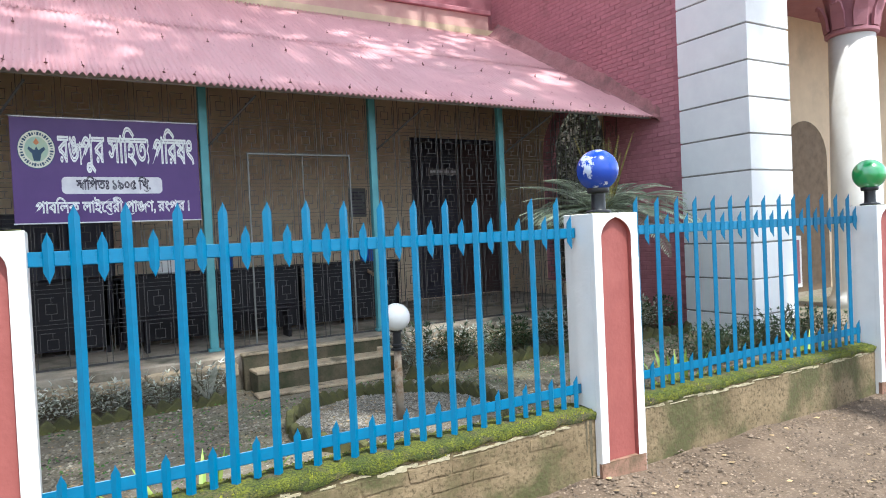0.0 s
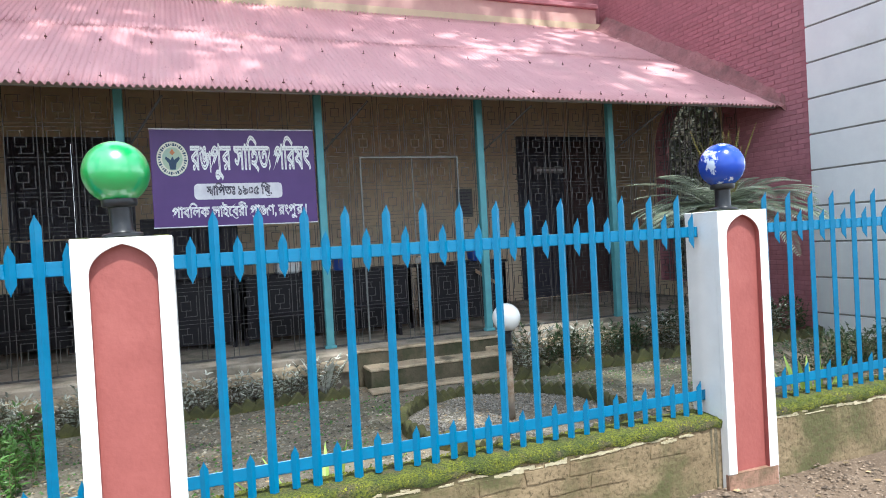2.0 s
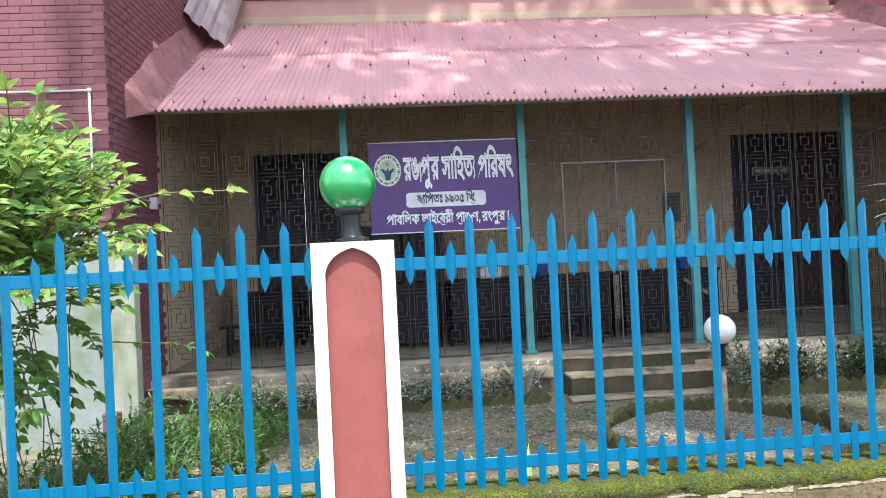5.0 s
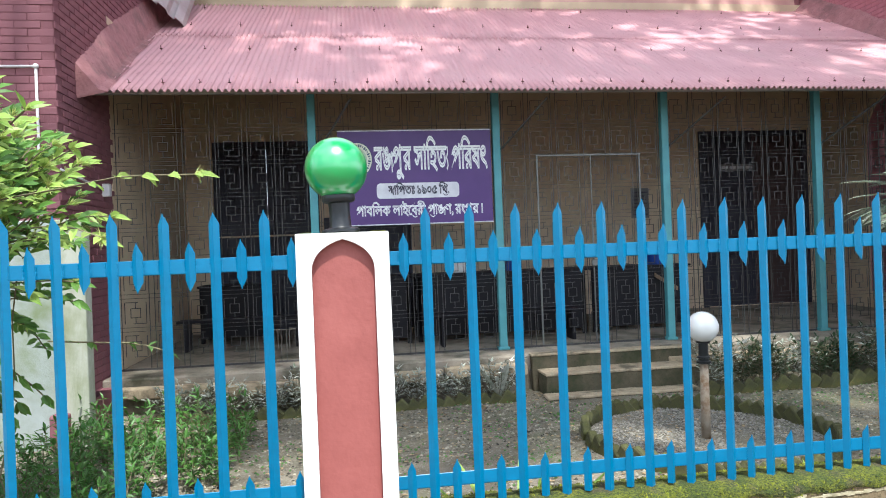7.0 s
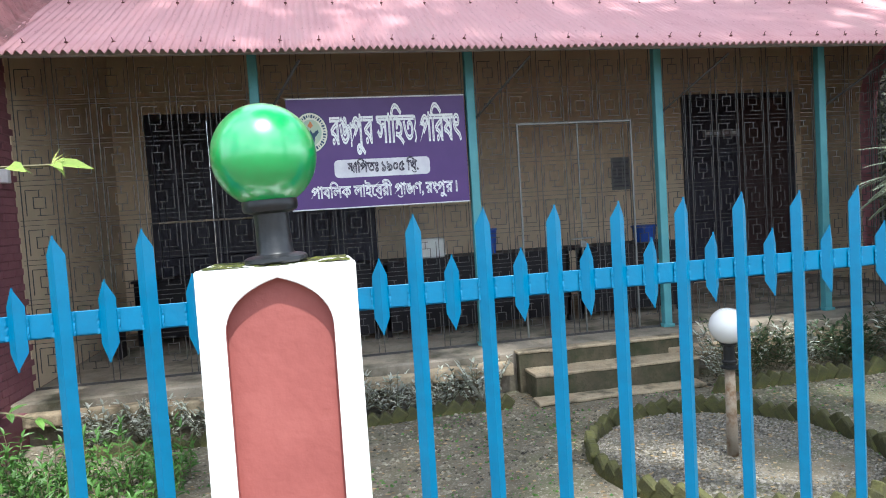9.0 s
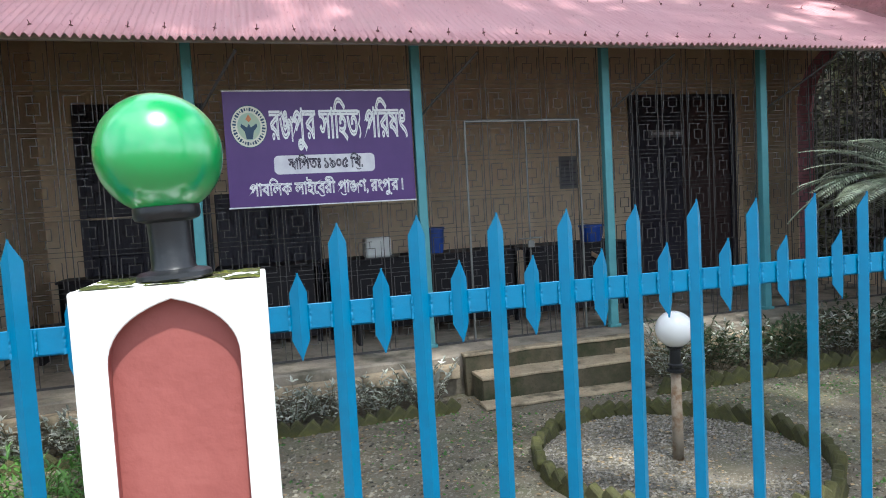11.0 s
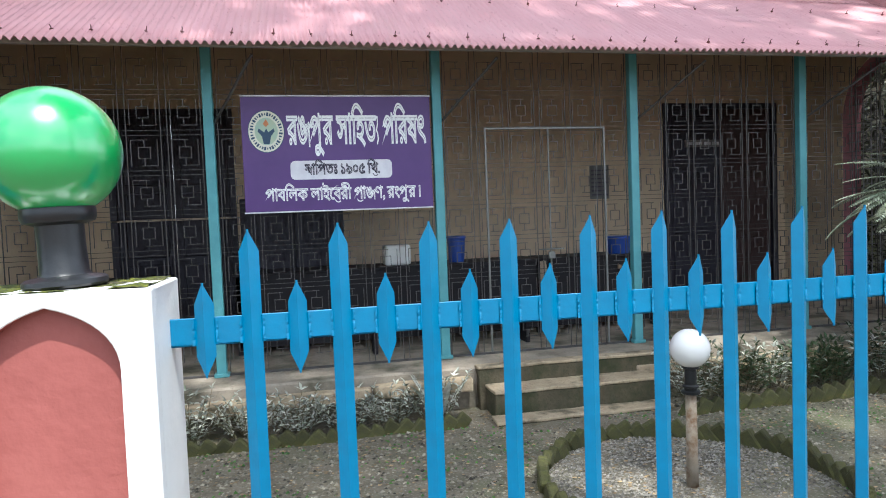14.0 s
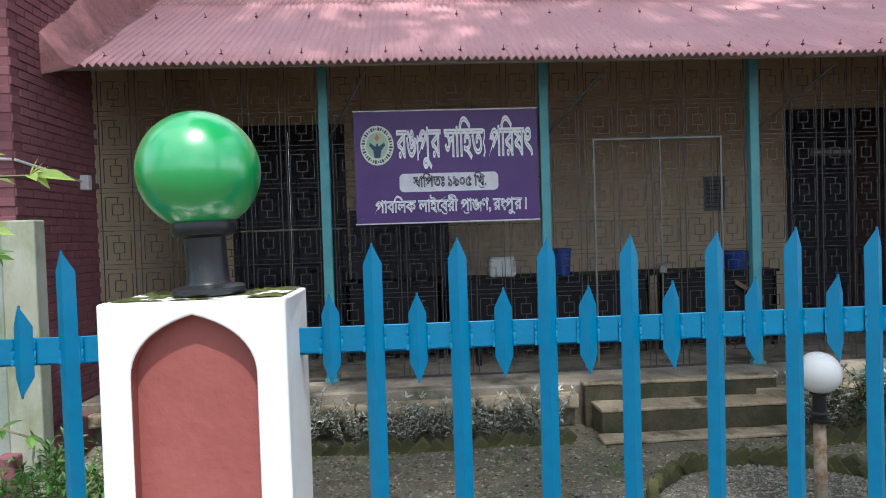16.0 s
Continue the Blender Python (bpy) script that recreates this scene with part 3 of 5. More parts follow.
# tin sheet leaning on the west wall above the roof
bm = bmesh.new()
a, b = Vector((LX + 0.03, 7.0, 5.25)), Vector((LX + 0.03, 8.9, 7.1))
d = (b - a)
w = Vector((0.45, 0.62, -0.35))
m = 24
r0 = []
for k in (0, 1):
    r0.append([bm.verts.new(a + d * k + w * (i / m) + Vector((0, -0.3, 0.3)).normalized() * (0.03 * (1 if math.sin(i / m * 16) > 0 else -1))) for i in range(m + 1)])
for i in range(m):
    bm.faces.new((r0[0][i], r0[0][i + 1], r0[1][i + 1], r0[1][i]))
ob = part("ribbed_tin_sheet", bm, mat("bare_tin", (0.55, 0.52, 0.52), 0.4, (0.42, 0.38, 0.37), 3, metal=0.6, dirt=(0.4, 0.28, 0.24), dscale=2))
ob.modifiers.new("thickness", "SOLIDIFY").thickness = 0.006
tagged(ob, "bare ribbed tin sheet along the maroon wall", "metal sheet")

# ---- white rusticated pier ----
pier = thing("corner_pier", 9.52, 3.73, -0.6, "white plastered corner pier with banded courses", "pier")
bm = bmesh.new()
box(bm, -0.5, 0.5, -0.61, 0.61, 0, 9.6)
part("core", bm, M_GROOVE, pier)
for k in range(18):
    z0 = 0.0 if k == 0 else 0.605 + 0.545 * (k - 1)
    z1 = 0.58 + 0.545 * k
    bm = bmesh.new()
    box(bm, -0.52, 0.52, -0.63, 0.63, z0, z1, 0.008, seg=2)
    part("course_block", bm, M_PIER, pier)

# ---- portico behind the pier ----
bm = bmesh.new()
box(bm, 10.6, 24, 6.4, 6.7, -0.6, 9.0)
tagged(part("wall_portico", bm, M_CREAM), "beige portico wall in shade", "wall", kind="structure")
bm = bmesh.new()
box(bm, 10.2, 10.6, 4.0, 6.7, -0.6, 9.0)
tagged(part("wall_portico_side", bm, M_CREAM), "beige portico side wall", "wall", kind="structure")
bm = bmesh.new()
box(bm, 10.04, 24, 3.2, 6.7, 6.3, 9.0)
tagged(part("portico_beam", bm, M_MAROON), "maroon beam over the portico columns", "beam", kind="structure")
col = thing("portico_column", 13.62, 4.0, -0.45, "round white column with a maroon leafy capital", "column")
bm = bmesh.new()
lathe(bm, [(0.56, 0), (0.56, 0.25), (0.5, 0.3), (0.46, 0.45), (0.44, 2.0), (0.4, 5.35)], 40)
part("shaft", bm, mat("column_limewash", (0.74, 0.72, 0.68), 0.7, (0.66, 0.64, 0.6), 3, bump=0.2, dirt=(0.55, 0.5, 0.44), dscale=1.2), col, smooth=True)
bm = bmesh.new()
lathe(bm, [(0.42, 5.35), (0.46, 5.38), (0.46, 5.44), (0.4, 5.46), (0.4, 5.8), (0.5, 6.3), (0.62, 6.5), (0.62, 6.75)], 40)
part("capital", bm, M_MAROON, col, "maroon capital")
for i in range(8):
    bm = bmesh.new()
    a = 2 * math.pi * i / 8
    c, s_ = math.cos(a), math.sin(a)
    tx, ty = -s_ * 0.11, c * 0.11
    pts = [(0.41, 5.47), (0.45, 5.75), (0.52, 5.95), (0.6, 6.0), (0.62, 5.92)]
    prev = None
    for k, (r, z) in enumerate(pts):
        w = (1, 1.1, 0.9, 0.6, 0.3)[k]
        pr = [bm.verts.new((c * r + tx * w * q, s_ * r + ty * w * q, z)) for q in (-1, 0, 1)]
        if prev:
            for q in (0, 1):
                bm.faces.new((prev[q], prev[q + 1], pr[q + 1], pr[q]))
        prev = pr
    lf = part("acanthus_leaf", bm, M_MAROON, col)
    lf.modifiers.new("thickness", "SOLIDIFY").thickness = 0.05
win = thing("window_1", 15.25, 6.38, -0.25, "red-framed window in the portico wall", "window", kind="structure")
bm = bmesh.new()
box(bm, -0.36, 0.36, -0.05, 0.0, 0.0, 1.25, 0.01)
part("window_frame", bm, M_WHITE, win)
bm = bmesh.new()
box(bm, -0.25, 0.25, -0.07, -0.05, 0.1, 1.15, 0.005)
part("shutter", bm, M_MAROON, win, "maroon shutter")
bm = bmesh.new()
o = [(15.1, 6.37, -0.4), (16.9, 6.37, -0.4), (16.9, 6.37, 2.9)] + [(16.0 + 0.9 * math.cos(math.pi * i / 12), 6.37, 2.9 + 0.9 * math.sin(math.pi * i / 12)) for i in range(1, 12)] + [(15.1, 6.37, 2.9)]
slab(bm, o, (0, 0.025, 0))
tagged(part("door_3", bm, mat("portico_door", (0.18, 0.12, 0.07), 0.7, (0.12, 0.08, 0.045), 5, bump=0.3)), "brown arched door recess in the portico wall", "door", kind="structure")

# ---- bricks of the side walls ----
ME_BRICK = mesh_of(lambda b: box(b, -0.006, 0.012, -0.119, 0.119, -0.034, 0.034, 0.005), "brick", M_BRICK)
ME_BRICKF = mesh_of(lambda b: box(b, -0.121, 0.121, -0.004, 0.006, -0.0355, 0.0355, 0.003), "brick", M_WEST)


def soft_strip(name, me, placements, parent, cap=300):
    """Place alike pieces as parts; those past the cap are joined into one part."""
    for m in placements[:cap]:
        shared(name, me, parent, m)
    rest = placements[cap:]
    if rest:
        vs, fs = [], []
        base = [v.co.copy() for v in me.vertices]
        polys = [tuple(p.vertices) for p in me.polygons]
        for m in rest:
            o = len(vs)
            vs += [tuple(m @ v) for v in base]
            fs += [tuple(i + o for i in p) for p in polys]
        m2 = bpy.data.meshes.new(name + "s")
        m2.from_pydata(vs, [], fs)
        m2.materials.append(me.materials[0])
        ob = new(name + "s", m2)
        ob.parent = parent
        ob["kind"] = "stuff"


pl = []
for j in range(120):
    z = -0.2 + 0.079 * j
    for i in range(48):
        y = 4.36 + 0.12 + 0.25 * i - (0.125 if j % 2 else 0)
        roofz = EZ + (GZ_ - EZ) * (y - EY) / (GY_ - EY)
        if y < 4.46 or y > 12 or z > 7.6:
            continue
        if y > 5.0 and z < roofz + 0.15 and not (y < 6.0):
            continue
        d = random.uniform(-0.004, 0.004)
        pl.append((y, z, pose(RX - 0.002 + d, y, z, random.uniform(-0.8, 0.8), 0, 0)))
pl.sort(key=lambda q: 0 if q[0] < 7.6 and 2.6 < q[1] < 5.6 else 1)
soft_strip("brick", ME_BRICK, [q[2] for q in pl], east)
pl = []
for j in range(78):
    z = -0.2 + 0.0785 * j
    for i in range(24):
        x = LX - 0.12 - 0.248 * i + (0.124 if j % 2 else 0)
        if x > LX - 0.1 or x < -8:
            continue
        pl.append((x, z, pose(x, 4.337 + random.uniform(-0.003, 0.003), z, 0, random.uniform(-0.4, 0.4), 0)))
pl.sort(key=lambda q: 0 if q[0] > -5.0 and 1.6 < q[1] < 4.7 else 1)
soft_strip("brick", ME_BRICKF, [q[2] for q in pl], west)
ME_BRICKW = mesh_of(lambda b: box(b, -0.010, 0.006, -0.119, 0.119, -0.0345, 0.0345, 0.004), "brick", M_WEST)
pl = []
for j in range(88):
    z = -0.2 + 0.0785 * j
    for i in range(22):
        y = 4.34 + 0.12 + 0.248 * i + (0.0 if j % 2 else 0.124)
        roofz = EZ + (GZ_ - EZ) * (y - EY) / (GY_ - EY)
        if y > 5.7 and z < roofz:
            continue
        pl.append((y, z, pose(LX + 0.002 + random.uniform(-0.003, 0.003), y, z, 0, 0, 0) @ pose(0, 0, 0, 0, 0, 180)))
pl.sort(key=lambda q: 0 if q[1] > 2.8 and q[0] < 8 else 1)
soft_strip("brick", ME_BRICKW, [q[2] for q in pl], west, 250)

# ---- conduit and junction box on the west wall ----
pipe = thing("wall_conduit", 0, 0, 0, "thin white conduit pipe along the maroon wall", "pipe")
M_PVC = mat("white_pvc", (0.7, 0.66, 0.66), 0.45, (0.6, 0.55, 0.55), 9)
for a, b in (((-7.5, 4.31, 3.38), (-3.22, 4.31, 3.38)), ((-3.22, 4.31, 3.38), (-3.22, 4.31, 1.2)), ((-4.6, 4.31, 2.47), (-3.05, 4.31, 2.35)), ((-3.03, 4.33, 2.35), (-3.03, 5.5, 2.25))):
    bm = bmesh.new()
    tube(bm, a, b, 0.013, n=10)
    part("pipe_run", bm, M_PVC, pipe, smooth=True)
for p in ((-3.22, 4.31, 3.38),):
    bm = bmesh.new()
    bmesh.ops.create_uvsphere(bm, u_segments=12, v_segments=8, radius=0.028, matrix=Matrix.Translation(p))
    part("elbow", bm, M_PVC, pipe, smooth=True)
bm = bmesh.new()
box(bm, LX + 0.0, LX + 0.09, 5.42, 5.5, 2.17, 2.32, 0.008)
tagged(part("switch_box", bm, M_PVC), "small white switch box at the wall's end", "switch box")

# ---- doors of the back wall ----
for k, (x0, x1, z0, z1) in enumerate(DOORS):
    d = thing("door_%d" % (k + 1), (x0 + x1) / 2, BY, z0, "tall dark panelled double door, closed", "door", kind="structure")
    w, h = (x1 - x0) / 2, z1 - z0
    bm = bmesh.new()
    for a, b, c, e in ((-w, -w + 0.1, 0, h), (w - 0.1, w, 0, h), (-w + 0.1, w - 0.1, h - 0.1, h)):
        box(bm, a, b, -0.03, 0.12, c, e, 0.004)
    part("door_frame", bm, M_DARKWOOD, d)
    for s in (-1, 1):
        bm = bmesh.new()
        xa, xb = (-w + 0.1, -0.004) if s < 0 else (0.004, w - 0.1)
        box(bm, xa, xb, 0.04, 0.08, 0.01, h - 0.1, 0.003)
        wood = M_BROWNWOOD if k == 1 and s > 0 else M_DARKWOOD
        lf = part("door_leaf", bm, wood, d, "reddish-brown leaf" if wood is M_BROWNWOOD else "")
        for zz0, zz1 in ((0.15, 1.0), (1.12, 2.1), (2.22, h - 0.22)):
            bm = bmesh.new()
            box(bm, xa + 0.1, xb - 0.1, 0.02, 0.042, zz0, zz1, 0.012)
            part("panel", bm, wood, lf)

# ---- verandah posts ----
PXS = (-0.63, 1.74, 4.07, 6.335)
for x in PXS:
    p = thing("verandah_post", x, VY, VF, "slim turquoise painted verandah post", "post", "verandah posts")
    bm = bmesh.new()
    box(bm, -0.05, 0.05, -0.07, 0.02, 0, 3.62, 0.006)
    part("shaft", bm, M_POST, p)
    bm = bmesh.new()
    box(bm, -0.075, 0.075, -0.085, 0.03, 0, 0.04, 0.006)
    part("foot_plate", bm, M_POST, p)
    bm = bmesh.new()
    tube(bm, (0.06, -0.02, 2.62), (0.5, -0.72, 3.14), 0.014, n=8)
    part("eave_strut", bm, M_STEEL, p, "dark steel strut")

# ---- grille ----
CELL_H = 0.405
M_GATE = mat("bare_gate_steel", (0.16, 0.16, 0.15), 0.45, (0.2, 0.2, 0.19), 10, metal=0.4)


def motif(b, w=0.1):
    """One grille cell: a small square on stubs within an open outer square."""
    t = 0.0036

    def bar(x0, x1, z0, z1):
        box(b, x0, x1, -t, t, z0, z1)
    s, o = 0.056, 0.125
    bar(-s, s, s - t, s + t), bar(-s, s, -s - t, -s + t), bar(-s - t, -s + t, -s - t, s + t), bar(s - t, s + t, -s - t, s + t)
    bar(-t, t, s, 0.13), bar(-t, t, -0.13, -s)
    bar(-o - t, -o + t, -0.13, 0.13), bar(o - t, o + t, -0.13, 0.13)
    bar(-o + t, 0.03, 0.13 - t, 0.13 + t), bar(-0.03, o - t, -0.13 - t, -0.13 + t)


ME_MOTIF = mesh_of(motif, "square_motif", M_STEEL)
BAYS = [(LX + 0.03, PXS[0] - 0.05, 6), (PXS[0] + 0.05, PXS[1] - 0.05, 6), (PXS[1] + 0.05, PXS[2] - 0.05, 6), (PXS[2] + 0.05, PXS[3] - 0.05, 6), (PXS[3] + 0.05, RX - 0.03, 7)]
for x0, x1, n in BAYS:
    g = thing("verandah_grille", x0, VY, VF, "weathered steel grille with nested square motifs", "grille", "grille bays of the verandah")
    W, H = x1 - x0, 3.6
    cw = W / n
    for z in (0.012, H - 0.012):
        bm = bmesh.new()
        box(bm, 0, W, -0.012, 0.012, z - 0.012, z + 0.012, 0.002)
        part("frame_bar", bm, M_STEEL, g)
    me_v = mesh_of(lambda b: box(b, -0.0038, 0.0038, -0.005, 0.005, 0.024, H - 0.024), "upright_bar", M_STEEL)
    me_h = mesh_of(lambda b: box(b, 0, W, 0.0055, 0.0105, -0.0025, 0.0025), "cross_bar", M_STEEL)
    for k in range(n + 1):
        for s in (-1, 1):
            x = k * cw + s * 0.032
            if 0 < x < W:
                shared("upright_bar", me_v, g, Matrix.Translation((x, 0, 0)))
    rows = int(H / CELL_H)
    for j in range(rows):
        zc = 0.2 + CELL_H * j + 0.1
        if j:
            for s in (-1, 1):
                shared("cross_bar", me_h, g, Matrix.Translation((0, 0, zc - CELL_H / 2 + s * 0.025)))
        for k in range(n):
            shared("square_motif", ME_MOTIF, g, Matrix.Translation((cw * (k + 0.5), 0, zc)))
gate = thing("grille_gate", 2.27, VY - 0.03, VF, "lighter steel gate frame set in the grille", "gate")
for x0, x1, z0, z1 in ((0, 0.022, 0.03, 2.54), (1.42, 1.442, 0.03, 2.54), (0.022, 1.42, 2.518, 2.54), (0.74, 0.755, 0.03, 2.518)):
    bm = bmesh.new()
    box(bm, x0, x1, -0.012, 0.012, z0, z1, 0.003)
    part("frame_bar", bm, M_GATE, gate)
bm = bmesh.new()
box(bm, 0.71, 0.79, -0.03, 0.0, 1.05, 1.13, 0.006)
box(bm, 0.6, 0.9, -0.02, -0.008, 1.15, 1.165, 0.003)
part("latch", bm, M_GATE, gate, "steel bolt and padlock")

# ---- sign board ----
SX0, SX1, SZ0, SZ1, SY = -0.31, 1.655, 1.735, 2.945, VY - 0.075
sign = thing("sign_board", SX0, SY, SZ0, "purple printed sign board tied to the grille", "sign")
SW, SH = SX1 - SX0, SZ1 - SZ0
bm = bmesh.new()
box(bm, 0, SW, -0.012, 0.012, 0, SH, 0.002)
part("panel", bm, M_PURPLE, sign)
for z in (0.0, SH - 0.014):
    bm = bmesh.new()
    box(bm, -0.006, SW + 0.006, -0.02, 0.014, z, z + 0.014, 0.002)
    part("edge_strip", bm, M_PILL, sign, "pale edge strip")


def glyphs(text, weight):
    """A piece of writing as flat polygons: vertices in x, z and faces."""
    c = bpy.data.curves.new("writing", "FONT")
    c.body, c.resolution_u = text, 3
    c.fill_mode, c.bevel_depth, c.bevel_resolution = "NONE", weight, 0
    o = bpy.data.objects.new("writing", c)
    scene.collection.objects.link(o)
    bpy.context.view_layer.update()
    me = bpy.data.meshes.new_from_object(o.evaluated_get(bpy.context.evaluated_depsgraph_get()))
    vs = [(v.co.x, v.co.y, v.co.z) for v in me.vertices]
    fs = [tuple(p.vertices) for p in me.polygons]
    bpy.data.objects.remove(o)
    return vs, fs


def stroke(pts, w):
    vs, fs = [], []
    for i, (x, y) in enumerate(pts):
        a, b = pts[max(0, i - 1)], pts[min(len(pts) - 1, i + 1)]
        d = Vector((b[0] - a[0], b[1] - a[1])).normalized()
        vs += [(x - d.y * w / 2, y + d.x * w / 2, 0.0), (x + d.y * w / 2, y - d.x * w / 2, 0.0)]
        if i:
            k = 2 * i
            fs.append((k - 2, k - 1, k + 1, k))
    return vs, fs


YA = ("stroke", [(-0.02, 0.6), (0.13, 0.6), (0.14, 0.45), (0.05, 0.3), (0.12, 0.22), (0.15, 0.08), (0.06, -0.03)], 0.075, 0.2)
RA = ("stroke", [(-0.5, -0.02), (-0.38, -0.14), (-0.2, -0.17), (-0.02, -0.1)], 0.06, 0.0)


def line_of(pieces, weight):
    """Set pieces side by side: text, ('part', text, sx, sy, dx, dz, advance) or a stroke."""
    vs, fs, x = [], [], 0.0
    for p in pieces:
        if isinstance(p, float):
            x += p
            continue
        if isinstance(p, str):
            v, f = glyphs(p, weight)
            q = [(a + x, b, c) for a, b, c in v]
            adv = max(a for a, b, c in v) - 0.03
        elif p[0] == "stroke":
            v, f = stroke(p[1], p[2])
            q = [(a + x, b, c) for a, b, c in v]
            adv = p[3]
        else:
            v, f = glyphs(p[1], weight)
            q = [(a * p[2] + x + p[4], b * p[3] + p[5], c) for a, b, c in v]
            adv = p[6]
        o = len(vs)
        vs += q
        fs += [tuple(i + o for i in k) for k in f]
        x += adv - 0.012
    return vs, fs


def lettering(name, pieces, u0, u1, ztop, zbot, material, label, y=-0.0135, weight=0.026):
    """A line of writing fitted between u0 and u1; the head line lies at ztop, the feet of the letters at zbot."""
    vs, fs = line_of(pieces, weight)
    xa, xb = min(v[0] for v in vs), max(v[0] for v in vs)
    sx, sz = (u1 - u0) / (xb - xa), (ztop - zbot) / 0.64
    me = bpy.data.meshes.new(name)
    me.from_pydata([(u0 + (a - xa) * sx, y - c * 0.03, zbot + b * sz) for a, b, c in vs], [], fs)
    me.materials.append(material)
    ob = new(name, me)
    ob.parent = sign
    ob["label"] = label
    return ob


NGA = [("part", "ঙ", 0.8, 1.0, 0.0, 0.0, 0.42), ("part", "গ", 0.62, 0.8, 0.0, -0.06, 0.4)]
lettering("title_text", ["র", *NGA, "পু", "র", 0.28, "সা", "িহ", "ত", YA, 0.3, "প", "ির", "ষ", "ৎ"], 0.45, 1.915, SH - 0.215, SH - 0.5, M_LETTER, "tall white lettering", weight=0.03)
bm = bmesh.new()
o = []
PW2, PH2, rr = 0.53, 0.098, 0.05
for cx, cz, a0 in ((PW2 - rr, PH2 - rr, 0), (-PW2 + rr, PH2 - rr, 90), (-PW2 + rr, -PH2 + rr, 180), (PW2 - rr, -PH2 + rr, 270)):
    for i in range(6):
        a = radians(a0 + 18 * i)
        o.append((1.0 + cx + rr * math.cos(a), -0.0145, SH - 0.775 + cz + rr * math.sin(a)))
slab(bm, o, (0, 0.002, 0))
part("label_pill", bm, M_PILL, sign, "pale rounded label")
STHA = [("part", "স", 0.62, 0.8, 0.0, 0.13, 0.34), ("part", "থ", 0.62, 0.75, -0.08, -0.02, 0.34)]
lettering("year_text", [*STHA, "া", "িপ", "তঃ", 0.25, "১৯০৫", 0.3, "িখ", RA, "."], 0.615, 1.4, SH - 0.715, SH - 0.82, M_INK, "dark lettering", y=-0.0165, weight=0.03)
lettering("place_text", ["পা", "ব", "িল", "ক", 0.28, "লা", "ই", "েব", RA, "রী", 0.28, "প", RA, "া", *NGA, "ণ", ",", 0.25, "রং", "পু", "র", 0.15, "।"], 0.2, 1.83, SH - 0.965, SH - 1.085, M_LETTER, "white lettering")
# emblem: plain rings, a dark vase shape and a flame
LU, LV = 0.245, SH - 0.37


def disc(name, r0, r1, material, y, label=""):
    bm = bmesh.new()
    slab(bm, [(LU + r0 * math.cos(2 * math.pi * i / 40), y, LV + r1 * math.sin(2 * math.pi * i / 40)) for i in range(40)], (0, 0.002, 0))
    part(name, bm, material, sign, label)


M_EMB = mat("emblem_navy", (0.02, 0.06, 0.12), 0.5, (0.015, 0.05, 0.1), 9)
disc("emblem_rim", 0.184, 0.219, M_EMB, -0.0135, "dark thin rim")
disc("emblem_disc", 0.177, 0.211, mat("emblem_cream", (0.72, 0.72, 0.6), 0.5, (0.66, 0.66, 0.55), 9), -0.0145, "cream round emblem")
disc("emblem_field", 0.115, 0.14, mat("emblem_teal", (0.32, 0.5, 0.45), 0.5, (0.5, 0.55, 0.35), 7), -0.0165, "pale green field")
bm = bmesh.new()
slab(bm, [(LU + a, -0.0185, LV + b) for a, b in ((-0.03, -0.13), (0.03, -0.13), (0.045, -0.05), (0.085, 0.0), (0.075, 0.03), (0.02, -0.01), (0.0, 0.03), (-0.02, -0.01), (-0.075, 0.03), (-0.085, 0.0), (-0.045, -0.05))], (0, 0.002, 0))
part("emblem_vase", bm, M_EMB, sign, "dark torch shape")
bm = bmesh.new()
slab(bm, [(LU + a, -0.0185, LV + b) for a, b in ((0.0, 0.045), (0.03, 0.075), (0.0, 0.125), (-0.03, 0.075))], (0, 0.002, 0))
part("emblem_flame", bm, mat("emblem_orange", (0.5, 0.12, 0.05), 0.5, (0.6, 0.3, 0.1), 9), sign, "orange flame shape")
for i in range(36):
    a = 2 * math.pi * i / 36 + 0.05
    bm = bmesh.new()
    c, s_ = math.cos(a), math.sin(a)
    px, pz = LU + 0.147 * c, LV + 0.176 * s_
    h = 0.008 + 0.003 * (i * 7 % 3)
    slab(bm, [(px + h * (c * q * 1.3 - s_ * p * 0.7), -0.0165, pz + h * (s_ * q * 1.3 + c * p * 0.7)) for p, q in ((-1, -1), (1, -1), (1, 1), (-1, 1))], (0, 0.002, 0))
    part("emblem_bar", bm, M_EMB, sign)

# ---- things in the verandah ----
M_TABLE = mat("dark_table_wood", (0.011, 0.01, 0.014), 0.55, (0.017, 0.014, 0.016), 8, stretch=(1, 6, 6), spec=0.25)
M_BINBLUE = mat("blue_plastic", (0.01, 0.05, 0.28), 0.4, (0.012, 0.06, 0.32), 6)


def table(x0, x1, y0, y1, h, label):
    t = thing("long_table", (x0 + x1) / 2, (y0 + y1) / 2, VF, label, "table")
    a, b = (x1 - x0) / 2, (y1 - y0) / 2
    bm = bmesh.new()
    box(bm, -a, a, -b, b, h - 0.035, h, 0.006)
    part("tabletop", bm, M_TABLE, t)
    bm = bmesh.new()
    box(bm, -a + 0.04, a - 0.04, -b + 0.03, -b + 0.05, 0.08, h - 0.036, 0.003)
    part("front_panel", bm, M_TABLE, t)
    for sx in (-1, 1):
        for sy in (-1, 1):
            bm = bmesh.new()
            box(bm, sx * (a - 0.06) - 0.03, sx * (a - 0.06) + 0.03, sy * (b - 0.06) - 0.03, sy * (b - 0.06) + 0.03, 0, h - 0.036, 0.004)
            part("leg", bm, M_TABLE, t)
    return t


